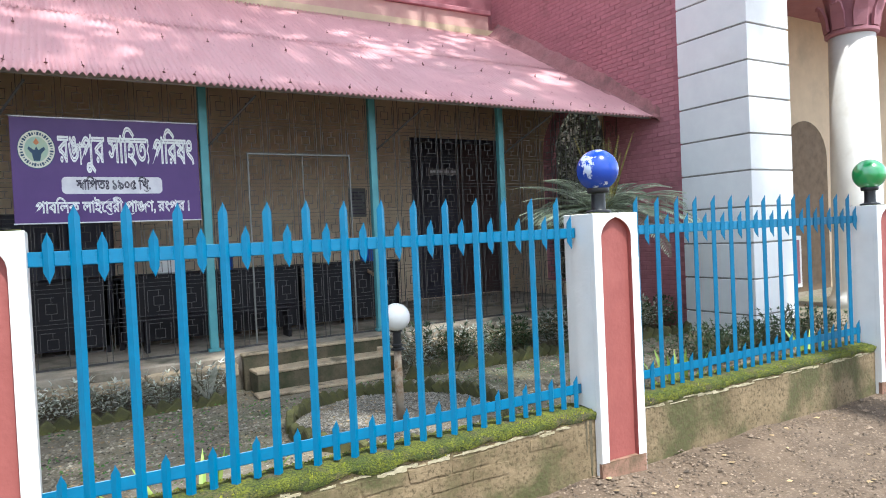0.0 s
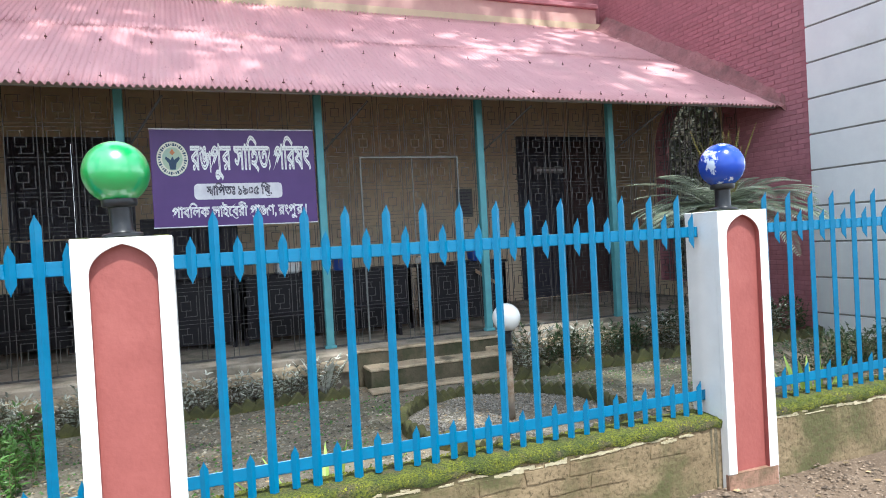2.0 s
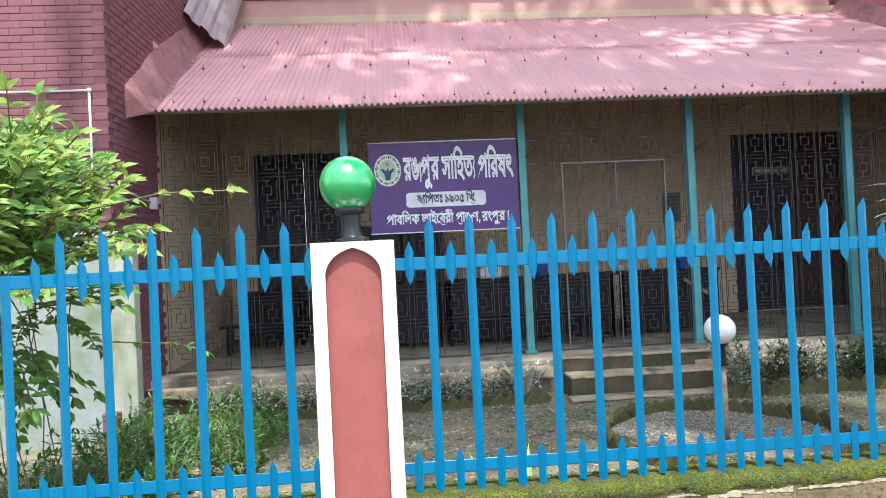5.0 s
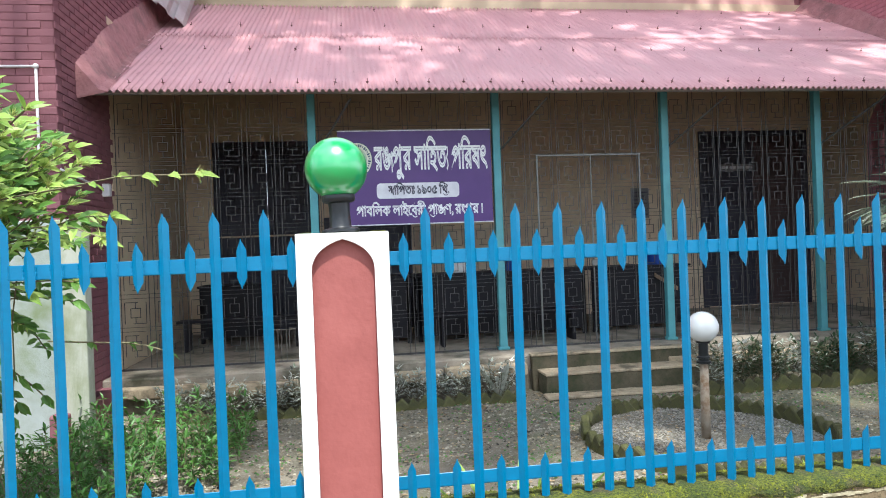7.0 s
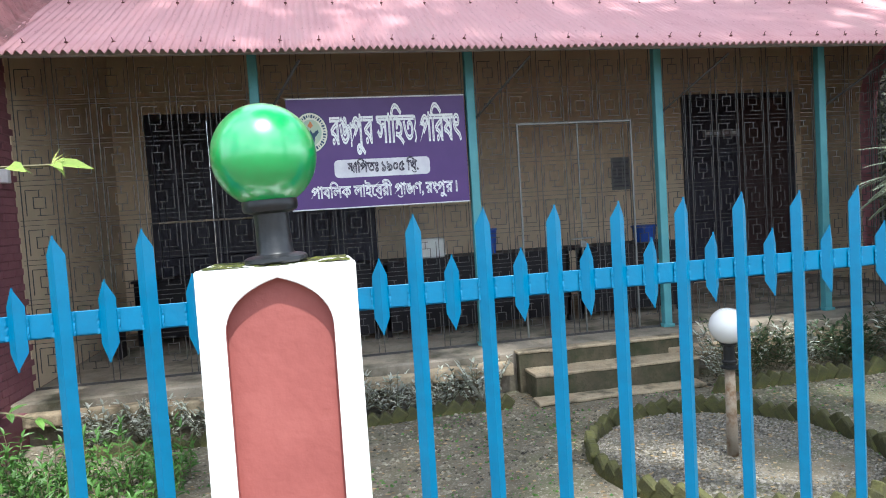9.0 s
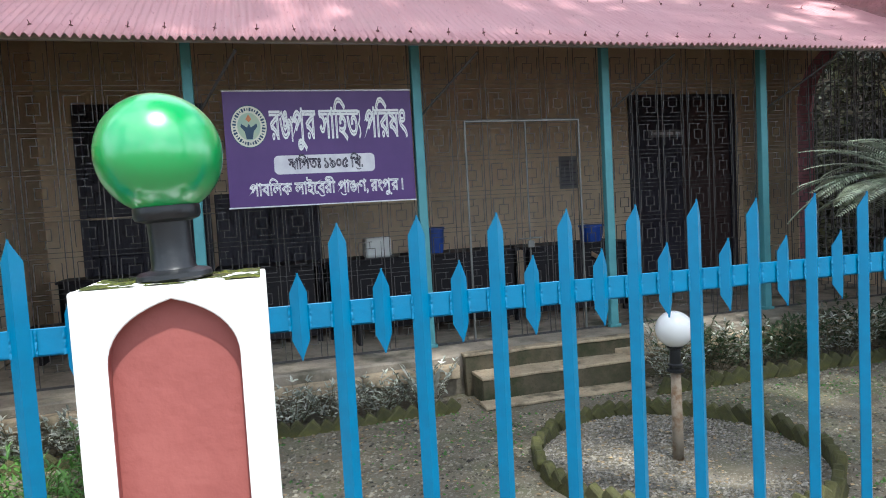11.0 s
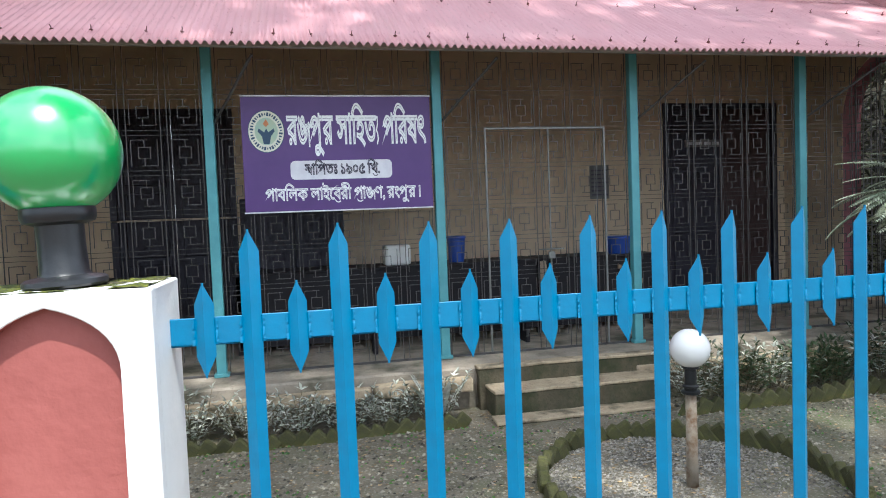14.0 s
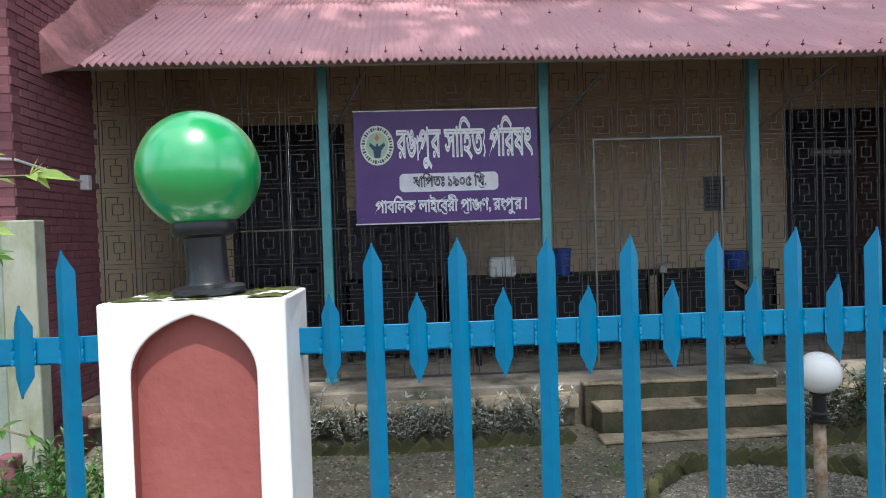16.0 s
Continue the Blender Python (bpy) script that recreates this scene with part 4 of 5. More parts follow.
table(0.7, 3.3, 6.75, 7.5, 0.98, "long dark wooden table behind the grille")
t2 = table(3.35, 4.95, 6.75, 7.5, 0.98, "dark wooden table pushed against the next")
bm = bmesh.new()
slab(bm, [(0.2, -0.41, 0.86), (0.56, -0.41, 0.64), (0.56, -0.41, 0.58), (0.2, -0.41, 0.8)], (0, 0.03, 0))
part("brace", bm, mat("pale_batten", (0.3, 0.2, 0.12), 0.7, (0.2, 0.13, 0.08), 8), t2, "pale wooden brace")
table(-0.6, 0.66, 6.75, 7.5, 0.98, "dark wooden table below the sign")
table(-2.6, -1.55, 7.9, 8.5, 0.9, "small dark table before the closed door")
TT = VF + 0.98


def bench(x0, x1, y, h):
    t = thing("wooden_bench", (x0 + x1) / 2, y, VF, "dark wooden bench in front of the tables", "bench")
    a = (x1 - x0) / 2
    bm = bmesh.new()
    box(bm, -a, a, -0.15, 0.15, h - 0.04, h, 0.006)
    part("seat", bm, M_TABLE, t)
    for s in (-1, 1):
        bm = bmesh.new()
        box(bm, s * (a - 0.12) - 0.025, s * (a - 0.12) + 0.025, -0.13, 0.13, 0, h - 0.04, 0.004)
        part("leg", bm, M_TABLE, t)


bench(0.9, 3.0, 6.35, 0.45)
bench(-2.7, -0.9, 7.2, 0.45)


def bin_thing(x, y, z, w, h, material, label, name="plastic_bin"):
    t = thing(name, x, y, z, label, "bin")
    bm = bmesh.new()
    lathe(bm, [(w * 0.4, 0), (w * 0.42, 0.01), (w * 0.5, h - 0.03), (w * 0.48, h - 0.028), (w * 0.4, 0.02)], 20)
    part("tub", bm, material, t, smooth=False)
    bm = bmesh.new()
    lathe(bm, [(w * 0.49, h - 0.035), (w * 0.54, h - 0.03), (w * 0.54, h - 0.005), (w * 0.49, h)], 20)
    part("rim", bm, material, t)


bin_thing(2.2, 7.0, TT, 0.24, 0.34, M_BINBLUE, "blue plastic bin on the table")
bin_thing(4.5, 7.0, TT, 0.34, 0.24, M_BINBLUE, "blue plastic basin on the table")
bm = bmesh.new()
box(bm, 1.24, 1.58, 6.85, 7.15, TT, TT + 0.26, 0.04, seg=3)
tagged(part("white_canister", bm, M_WHITEG, label=""), "rounded white plastic canister on the table", "canister")
for x, r, h, c in ((1.08, 0.05, 0.2, (0.12, 0.1, 0.09)), (1.68, 0.07, 0.2, (0.3, 0.2, 0.1)), (0.9, 0.06, 0.16, (0.2, 0.2, 0.22))):
    bm = bmesh.new()
    lathe(bm, [(r * 0.9, 0), (r, 0.01), (r, h * 0.7), (r * 0.6, h * 0.82), (r * 0.6, h), (r * 0.3, h)], 16)
    tagged(part("jar", bm, mat("jar_glaze", c, 0.4, tuple(0.7 * q for q in c), 8), smooth=True), "small dull jar standing on the table", "jar", "jars on the table")
# cupboard beside the first door
cup = thing("cupboard", 0.1, BY - 0.32, VF, "dark wooden cupboard against the cream wall", "cupboard")
bm = bmesh.new()
box(bm, -0.75, 0.75, -0.3, 0.3, 0, 1.95, 0.01)
part("body", bm, M_DARKWOOD, cup)
for s in (-1, 1):
    bm = bmesh.new()
    box(bm, min(s * 0.02, s * 0.72), max(s * 0.02, s * 0.72), -0.325, -0.302, 0.1, 1.88, 0.006)
    part("door", bm, M_DARKWOOD, cup)
bm = bmesh.new()
box(bm, -4.6 + 1.6, 4.92, BY - 0.03, BY - 0.001, 1.735, 1.765, 0.004)
tagged(part("dado_rail", bm, mat("pale_rail", (0.55, 0.45, 0.32), 0.6, (0.45, 0.36, 0.25), 8)), "thin pale rail along the cream wall", "rail", kind="structure")
notice = thing("notice_sheet", 5.15, BY, 1.85, "small grey printed notice sheet on the wall", "notice")
bm = bmesh.new()
box(bm, 0, 0.36, -0.008, 0, 0, 0.58, 0.001)
part("sheet", bm, mat("grey_paper", (0.12, 0.12, 0.12), 0.7, (0.16, 0.16, 0.155), 9), notice)
for k in range(7):
    bm = bmesh.new()
    box(bm, 0.03, 0.33 - 0.03 * (k % 3), -0.011, -0.0085, 0.06 + 0.07 * k, 0.085 + 0.07 * k)
    part("print_bar", bm, M_INK, notice)
plate = thing("door_sign", 7.0, BY + 0.015, 2.72, "small pale sign over the dark door", "sign")
bm = bmesh.new()
box(bm, 0, 0.75, -0.01, 0.005, 0, 0.13, 0.002)
part("plate", bm, mat("dusty_plate", (0.2, 0.19, 0.2), 0.6, (0.14, 0.13, 0.14), 12), plate)
for k in range(4):
    bm = bmesh.new()
    box(bm, 0.05 + 0.17 * k, 0.18 + 0.17 * k, -0.014, -0.0105, 0.04, 0.09)
    part("print_bar", bm, M_PILL, plate)

# ---- garden lamp ----
lamp = thing("garden_lamp", 2.9, 2.8, GZ - 0.02, "white globe garden lamp on a chalky pole", "lamp")
bm = bmesh.new()
lathe(bm, [(0.042, 0), (0.04, 0.3), (0.037, 0.685)], 20)
part("pole", bm, M_POLE, lamp, smooth=True)
bm = bmesh.new()
lathe(bm, [(0.05, 0.685), (0.064, 0.69), (0.064, 0.705), (0.045, 0.712), (0.045, 0.73), (0.056, 0.735), (0.056, 0.745), (0.042, 0.755), (0.04, 0.86), (0.06, 0.872), (0.06, 0.89), (0.03, 0.895)], 24)
part("neck", bm, M_BLACKP, lamp, "black plastic neck")
bm = bmesh.new()
bmesh.ops.create_uvsphere(bm, u_segments=36, v_segments=24, radius=0.137, matrix=Matrix.Translation((0, 0, 1.01)))
part("globe", bm, M_WHITEG, lamp, smooth=True)

# ---- leaves ----
def leaf(vs, fs, base, d, up, length, width, fold=0.25, droop=0.25, mi=None):
    """A pointed oval leaf, folded along its rib and drooping to its tip."""
    d = d.normalized()
    s = d.cross(up)
    if s.length < 1e-4:
        s = d.cross(Vector((1, 0, 0.2)))
    s.normalize()
    n = s.cross(d).normalized()
    o = len(vs)
    vs.append(tuple(base))
    for f, w in ((0.28, 0.82), (0.6, 0.9)):
        m = base + d * length * f - n * length * droop * f * f
        vs += [tuple(m + s * width * w / 2 + n * width * fold), tuple(m), tuple(m - s * width * w / 2 + n * width * fold)]
    vs.append(tuple(base + d * length - n * length * droop))
    fs += [(o, o + 2, o + 1), (o, o + 3, o + 2), (o + 1, o + 2, o + 5, o + 4), (o + 2, o + 3, o + 6, o + 5), (o + 4, o + 5, o + 7), (o + 5, o + 6, o + 7)]


def mesh_part(name, vs, fs, material, parent=None, label="", kind=""):
    me = bpy.data.meshes.new(name)
    me.from_pydata(vs, [], fs)
    me.materials.append(material)
    ob = new(name, me)
    if parent is not None:
        ob.parent = parent
    return tagged(ob, label, kind=kind)


def leafmat(name, col, col2, rough=0.45, island=0.3):
    m = mat(name, col, rough, col2, 7, island=island)
    nt = m.node_tree
    bs = nt.nodes["Principled BSDF"]
    out = nt.nodes["Material Output"]
    tr = nt.nodes.new("ShaderNodeBsdfTranslucent")
    mx = nt.nodes.new("ShaderNodeMixShader")
    mx.inputs[0].default_value = 0.3
    src = bs.inputs["Base Color"].links[0].from_socket
    nt.links.new(src, tr.inputs["Color"])
    nt.links.new(bs.outputs[0], mx.inputs[1])
    nt.links.new(tr.outputs[0], mx.inputs[2])
    nt.links.new(mx.outputs[0], out.inputs["Surface"])
    return m


M_LEAF = leafmat("bush_leaf", (0.15, 0.29, 0.055), (0.08, 0.19, 0.035))
M_LEAFY = leafmat("yellow_green_leaf", (0.36, 0.46, 0.11), (0.2, 0.35, 0.06))
M_FLOWER = leafmat("pale_flower_tubes", (0.64, 0.66, 0.28), (0.5, 0.55, 0.18))
M_WEED = leafmat("weed_leaf", (0.1, 0.22, 0.04), (0.05, 0.14, 0.025))
M_SILVER = leafmat("variegated_leaf", (0.62, 0.62, 0.56), (0.17, 0.2, 0.13), island=0.55)
M_HEDGE = leafmat("hedge_leaf", (0.05, 0.085, 0.03), (0.025, 0.05, 0.018), island=0.45)
M_PALM = leafmat("cycad_leaf", (0.34, 0.4, 0.29), (0.52, 0.55, 0.44), island=0.5)
M_SPEAR = leafmat("new_cycad_leaf", (0.4, 0.33, 0.1), (0.28, 0.26, 0.08))
M_TREE = leafmat("tree_leaf", (0.04, 0.09, 0.02), (0.025, 0.06, 0.012))
M_BARK = mat("bark", (0.13, 0.1, 0.075), 0.9, (0.08, 0.06, 0.045), 9, bump=0.8, bscale=25)
M_STEM = mat("green_brown_stem", (0.12, 0.11, 0.05), 0.8, (0.16, 0.13, 0.08), 15)
M_DRY = mat("dry_leaf_litter", (0.36, 0.26, 0.14), 0.9, (0.2, 0.14, 0.08), 9, island=0.5)
M_STONE = mat("grey_gravel", (0.17, 0.15, 0.12), 0.9, (0.09, 0.08, 0.06), 12, island=0.45)
M_MOSSBRICK = mat("mossy_brick", (0.065, 0.06, 0.03), 0.95, (0.11, 0.11, 0.028), 9, fine=(60, (0.06, 0.07, 0.02), 0.5, 0.75), bump=0.9, bscale=60, dirt=(0.24, 0.1, 0.05), dscale=5, dlow=0.6, dhigh=0.75, rand=0.3)
rnd = random.Random(7)


def rv(s=1.0):
    return Vector((rnd.uniform(-s, s), rnd.uniform(-s, s), rnd.uniform(-s, s)))


UP = Vector((0, 0, 1))


def spray(stems, leaves, flowers, a, d, length, n, ll, lw, droop=0.35, flower=0.0, fcount=16, face=Vector((0, 0, 1))):
    """A leafy twig: a bending stem with leaves set along it and, at times, a tuft of thin pale flower tubes."""
    p, q = Vector(a), d.normalized()
    step = length / n
    for i in range(n):
        p2 = p + q * step
        stems.append((p.copy(), p2.copy()))
        for s in (-1, 1):
            side = q.cross(UP)
            if side.length < 0.1:
                side = Vector((1, 0, 0))
            side.normalize()
            ld = q * 0.5 + side * s * rnd.uniform(0.6, 1.0) + UP * rnd.uniform(-0.4, 0.45) + rv(0.2)
            leaf(*leaves, p2, ld, face + rv(0.4), ll * rnd.uniform(0.6, 1.15), lw * rnd.uniform(0.7, 1.15), 0.2, rnd.uniform(0.05, 0.4))
        q = (q - UP * droop * step * 2 + rv(0.12)).normalized()
        p = p2
    leaf(*leaves, p, q, face, ll, lw)
    if rnd.random() < flower:
        for k in range(fcount):
            fd = q + rv(0.9) + UP * 0.3
            leaf(*flowers, p, fd, UP + rv(0.3), rnd.uniform(0.04, 0.075), 0.006, 0.3, 0.1)


def stems_mesh(name, segs, r, parent, material):
    vs, fs = [], []
    for a, b in segs:
        d = (b - a)
        s = d.cross(UP if abs(d.normalized().z) < 0.9 else Vector((1, 0, 0))).normalized() * r
        t = d.cross(s).normalized() * r
        o = len(vs)
        for p in (a, b):
            vs += [tuple(p + s), tuple(p - s * 0.5 + t * 0.87), tuple(p - s * 0.5 - t * 0.87)]
        for i in range(3):
            j = (i + 1) % 3
            fs.append((o + i, o + j, o + 3 + j, o + 3 + i))
    return mesh_part(name, vs, fs, material, parent, kind="stuff")


# ---- flowering bush behind the short fence panel ----
bush = thing("flowering_bush", -2.3, 1.5, GZ, "leafy green bush with pale flower tufts by the fence", "bush")
SUNWARD = Vector((0.15, -0.75, 0.65))     # the leaves turn to the light
stems, L1_, L2_, F_ = [], ([], []), ([], []), ([], [])
for k in range(560):
    c = Vector((-2.6 + rnd.gauss(0, 0.62), 1.3 + rnd.gauss(0, 0.36), rnd.triangular(0.7, 2.15, 1.75)))
    c.x = min(c.x, -2.25 + rnd.uniform(-0.2, 0.1))
    if c.z < 1.25:
        c.x = min(c.x, -2.45 + rnd.uniform(-0.2, 0.1))
    c.y = max(c.y, 0.75)
    if c.z > 2.1 - 0.45 * max(0, c.x + 2.4):
        c.z -= 0.4
    out = Vector((c.x + 2.5, c.y - 1.4, c.z - 1.2)).normalized()
    bright = rnd.random() < 0.5 and c.z > 1.2
    spray(stems, L2_ if bright else L1_, F_, c, out + rv(0.5) + UP * 0.25, rnd.uniform(0.3, 0.6), 6, 0.125, 0.047, 0.5, 0.9 if bright else 0.25, 30, SUNWARD)
# the long twig reaching over the fence towards the house
spray(stems, L2_, F_, (-1.9, 0.75, 1.72), Vector((1, -0.17, 0.2)), 0.98, 8, 0.125, 0.048, 0.12, 1.0, 14, SUNWARD)
spray(stems, L2_, F_, (-1.75, 0.85, 1.6), Vector((1, -0.1, 0.05)), 0.4, 5, 0.12, 0.04, 0.4, 1.0, 40, SUNWARD)
spray(stems, L1_, F_, (-1.8, 1.1, 1.0), Vector((1, 0.1, -0.1)), 0.6, 6, 0.09, 0.03, 0.4)
for k in range(9):
    a = Vector((-2.4 + rnd.uniform(-0.25, 0.25), 1.4 + rnd.uniform(-0.2, 0.2), GZ))
    p = a
    q = Vector((rnd.uniform(-0.3, 0.3), rnd.uniform(-0.25, 0.25), 1))
    for i in range(6):
        p2 = p + q * 0.3
        stems.append((p.copy(), p2.copy()))
        p, q = p2, (q + rv(0.25)).normalized()
off = Vector((-2.3, 1.5, GZ))


def rel(vl):
    return [tuple(Vector(v) - off) for v in vl]


stems_mesh("stem", [(a - off, b - off) for a, b in stems], 0.005, bush, M_STEM)
mesh_part("dark_foliage", rel(L1_[0]), L1_[1], M_LEAF, bush)
mesh_part("young_foliage", rel(L2_[0]), L2_[1], M_LEAFY, bush, "yellow-green young leaves")
mesh_part("blossom", rel(F_[0]), F_[1], M_FLOWER, bush, "pale greenish flower tubes")

# ---- mossy concrete wall by the west building ----
mw = thing("mossy_wall", -2.72, 4.0, GZ, "pale concrete wall streaked green with moss", "wall", kind="structure")
bm = bmesh.new()
box(bm, -0.26, 0.0, 0, 0.16, -0.1, 2.19, 0.012, seg=2)
part("end_post", bm, M_CONC, mw, "mossy concrete end post")
bm = bmesh.new()
box(bm, -3.2, -0.264, 0.015, 0.14, -0.1, 2.19, 0.012)
part("wall_panel", bm, M_PALEWALL, mw)


# ---- low plants ----
def clump(name, x, y, z, r, h, n, ll, lw, material, label, category, group, parent=None):
    """A low rounded plant of upright leafy shoots."""
    t = thing(name, x, y, z, label, category, group)
    st_, lv, fl = [], ([], []), ([], [])
    for k in range(n):
        a = rnd.uniform(0, 6.28)
        q = rnd.random() ** 0.5 * r
        b = Vector((q * math.cos(a) * 0.6, q * math.sin(a) * 0.6, 0))
        d = Vector((math.cos(a) * q / r * 0.7, math.sin(a) * q / r * 0.7, 1)) + rv(0.15)
        spray(st_, lv, fl, b, d, h * rnd.uniform(0.55, 1.0), 5, ll, lw, 0.15)
    stems_mesh("stem", st_, 0.003, t, M_STEM)
    mesh_part("foliage", lv[0], lv[1], material, t)
    return t


for k in range(9):
    x = -2.1 + 0.44 * k + rnd.uniform(-0.06, 0.06)
    clump("edging_shrub", x, 4.92 + rnd.uniform(-0.05, 0.05), GZ + 0.02, 0.24, rnd.uniform(0.34, 0.5), 34, 0.075, 0.028, M_SILVER, "low shrub with silvery variegated leaves below the verandah", "shrub", "edging shrubs by the verandah")
for k in range(14):
    x = 3.95 + 0.37 * k + rnd.uniform(-0.08, 0.08)
    pale = k % 3 == 0
    clump("bed_shrub", x, 4.62 + rnd.uniform(-0.12, 0.12), GZ + 0.08, 0.3, rnd.uniform(0.42, 0.64), 34, 0.08, 0.03, M_SILVER if pale else M_HEDGE, "pale variegated shrub in the garden bed" if pale else "dark green shrub in the garden bed", "shrub", "shrubs of the garden bed")
for k in range(8):
    x = 6.7 + 0.42 * k
    clump("hedge_plant", x, 2.55 + rnd.uniform(-0.08, 0.08), GZ, 0.3, rnd.uniform(0.45, 0.58), 44, 0.065, 0.026, M_HEDGE, "dark clipped hedge plant before the white pier", "hedge", "hedge before the pier")


def blades(name, x, y, n, length, width, material, label):
    t = thing(name, x, y, GZ, label, "plant", "broad-bladed plants")
    for k in range(n):
        a = 6.28 * k / n + rnd.uniform(-0.3, 0.3)
        vs, fs = [], []
        tilt = rnd.uniform(0.25, 0.8)
        for i in range(6):
            f = i / 5
            r = length * f * tilt
            z = length * f * (1 - 0.35 * tilt * f)
            w = width * (0.5 + 1.0 * f) * (1 - f ** 3) + 0.002
            c = Vector((r * math.cos(a), r * math.sin(a), z))
            s = Vector((-math.sin(a), math.cos(a), 0)) * w / 2
            vs += [tuple(c - s), tuple(c + Vector((0, 0, -w * 0.2))), tuple(c + s)]
            if i:
                o = 3 * i
                fs += [(o - 3, o - 2, o + 1, o), (o - 2, o - 1, o + 2, o + 1)]
        mesh_part("blade", vs, fs, material, t)


blades("striped_plant", 0.66, 0.62, 9, 0.75, 0.05, M_LEAFY, "yellow-green bladed plant just inside the fence")
blades("striped_plant", 4.75, 1.0, 11, 0.72, 0.06, M_LEAFY, "yellow-green bladed plant just inside the fence")
blades("striped_plant", 7.6, 1.5, 9, 0.6, 0.05, M_LEAFY, "yellow-green bladed plant just inside the fence")
blades("striped_plant", 2.5, 0.75, 7, 0.5, 0.04, M_LEAFY, "yellow-green bladed plant just inside the fence")
blades("cream_leaf_plant", 1.48, 4.88, 5, 0.55, 0.1, M_SILVER, "tall pale cream-leaved plant beside the steps")

# weeds in the corner behind the bush
wv = ([], [])
ws, wf = [], ([], [])
for k in range(430):
    x, y = rnd.uniform(-3.0, -1.2), rnd.uniform(1.4, 4.1)
    if x > -1.7 and y < 2.4:
        continue
    spray(ws, wv, wf, Vector((x, y, GZ)), Vector((rnd.uniform(-0.4, 0.4), rnd.uniform(-0.4, 0.4), 1)), rnd.uniform(0.15, 0.5), 6, 0.085, 0.026, 0.2)
weeds = thing("weeds", label="tangle of fresh green weeds on the soil", category="weeds", kind="stuff")
stems_mesh("stem", ws, 0.0025, weeds, M_STEM)
mesh_part("foliage", wv[0], wv[1], M_WEED, weeds)

# ---- cycad ----
cyc = thing("cycad", 6.85, 3.95, GZ, "cycad palm with arching grey-green fronds and new shoots", "palm")
bm = bmesh.new()
lathe(bm, [(0.2, 0), (0.17, 0.3), (0.15, 1.2), (0.17, 1.7), (0.12, 1.9), (0.04, 1.97)], 18)
for v in bm.verts:
    v.co *= 1 + 0.08 * noise.noise(v.co * 14)
part("trunk", bm, M_BARK, cyc)


def frond(a, length, rise, droop, material, pinna=0.21):
    vs, fs = [], []
    n = 44
    p = Vector((0.05 * math.cos(a), 0.05 * math.sin(a), 1.9))
    e = rise
    h = Vector((math.cos(a), math.sin(a), 0))
    side = Vector((-math.sin(a), math.cos(a), 0))
    for i in range(n):
        f = i / n
        d = h * math.cos(e) + UP * math.sin(e)
        p2 = p + d * length / n
        o = len(vs)
        w = 0.008 * (1 - f) + 0.002
        vs += [tuple(p - side * w), tuple(p + side * w), tuple(p2 + side * w), tuple(p2 - side * w)]
        fs.append((o, o + 1, o + 2, o + 3))
        if f > 0.1:
            for s in (-1, 1):
                pd = side * s * 0.9 + d * 0.55 - UP * 0.12 + UP * 0.25
                leaf(vs, fs, p2, pd, UP, pinna * (math.sin(math.pi * min(1, f * 0.9 + 0.12)) ** 0.6) * rnd.uniform(0.85, 1.1), 0.024, 0.2, 0.2)
        p = p2
        e -= droop / n
    mesh_part("frond", vs, fs, material, cyc)


for k in range(60):
    frond(2.4 * k + rnd.uniform(-0.2, 0.2), rnd.uniform(1.15, 1.5), rnd.uniform(0.25, 1.0), rnd.uniform(0.9, 1.5), M_PALM)
for k in range(9):
    frond(0.7 * k, rnd.uniform(1.0, 1.3), rnd.uniform(1.3, 1.5), 0.12, M_SPEAR, 0.09)

# ---- brick edgings ----
ME_EDGE = mesh_of(lambda b: box(b, -0.062, 0.062, -0.037, 0.037, -0.12, 0.12, 0.012, seg=1), "brick", M_MOSSBRICK)
ring = thing("brick_ring", 2.9, 2.8, GZ, "ring of slanted mossy bricks round the garden lamp", "edging")
for k in range(58):
    a = 2 * math.pi * k / 58
    r = 1.06 + rnd.uniform(-0.02, 0.02)
    shared("brick", ME_EDGE, ring, pose(r * math.cos(a), r * math.sin(a), 0.02 + rnd.uniform(-0.02, 0.02), 0, 0, math.degrees(a) + 90) @ pose(0, 0, 0, rnd.uniform(-7, 7), 38 + rnd.uniform(-9, 9), 0))
row = thing("brick_edging", 0, 4.6, GZ, "saw-toothed row of mossy bricks before the shrubs", "edging")
for k in range(30):
    shared("brick", ME_EDGE, row, pose(-2.3 + 0.135 * k, rnd.uniform(-0.02, 0.02), 0.0 + rnd.uniform(-0.02, 0.02), 0, 42 + rnd.uniform(-7, 7), rnd.uniform(-8, 8)))
row = thing("brick_edging", 0, 4.28, GZ, "saw-toothed row of mossy bricks before the shrubs", "edging")
for k in range(38):
    shared("brick", ME_EDGE, row, pose(3.8 + 0.14 * k, rnd.uniform(-0.03, 0.03), 0.03 + rnd.uniform(-0.02, 0.03), 0, 35 + rnd.uniform(-9, 9), rnd.uniform(-8, 8)))


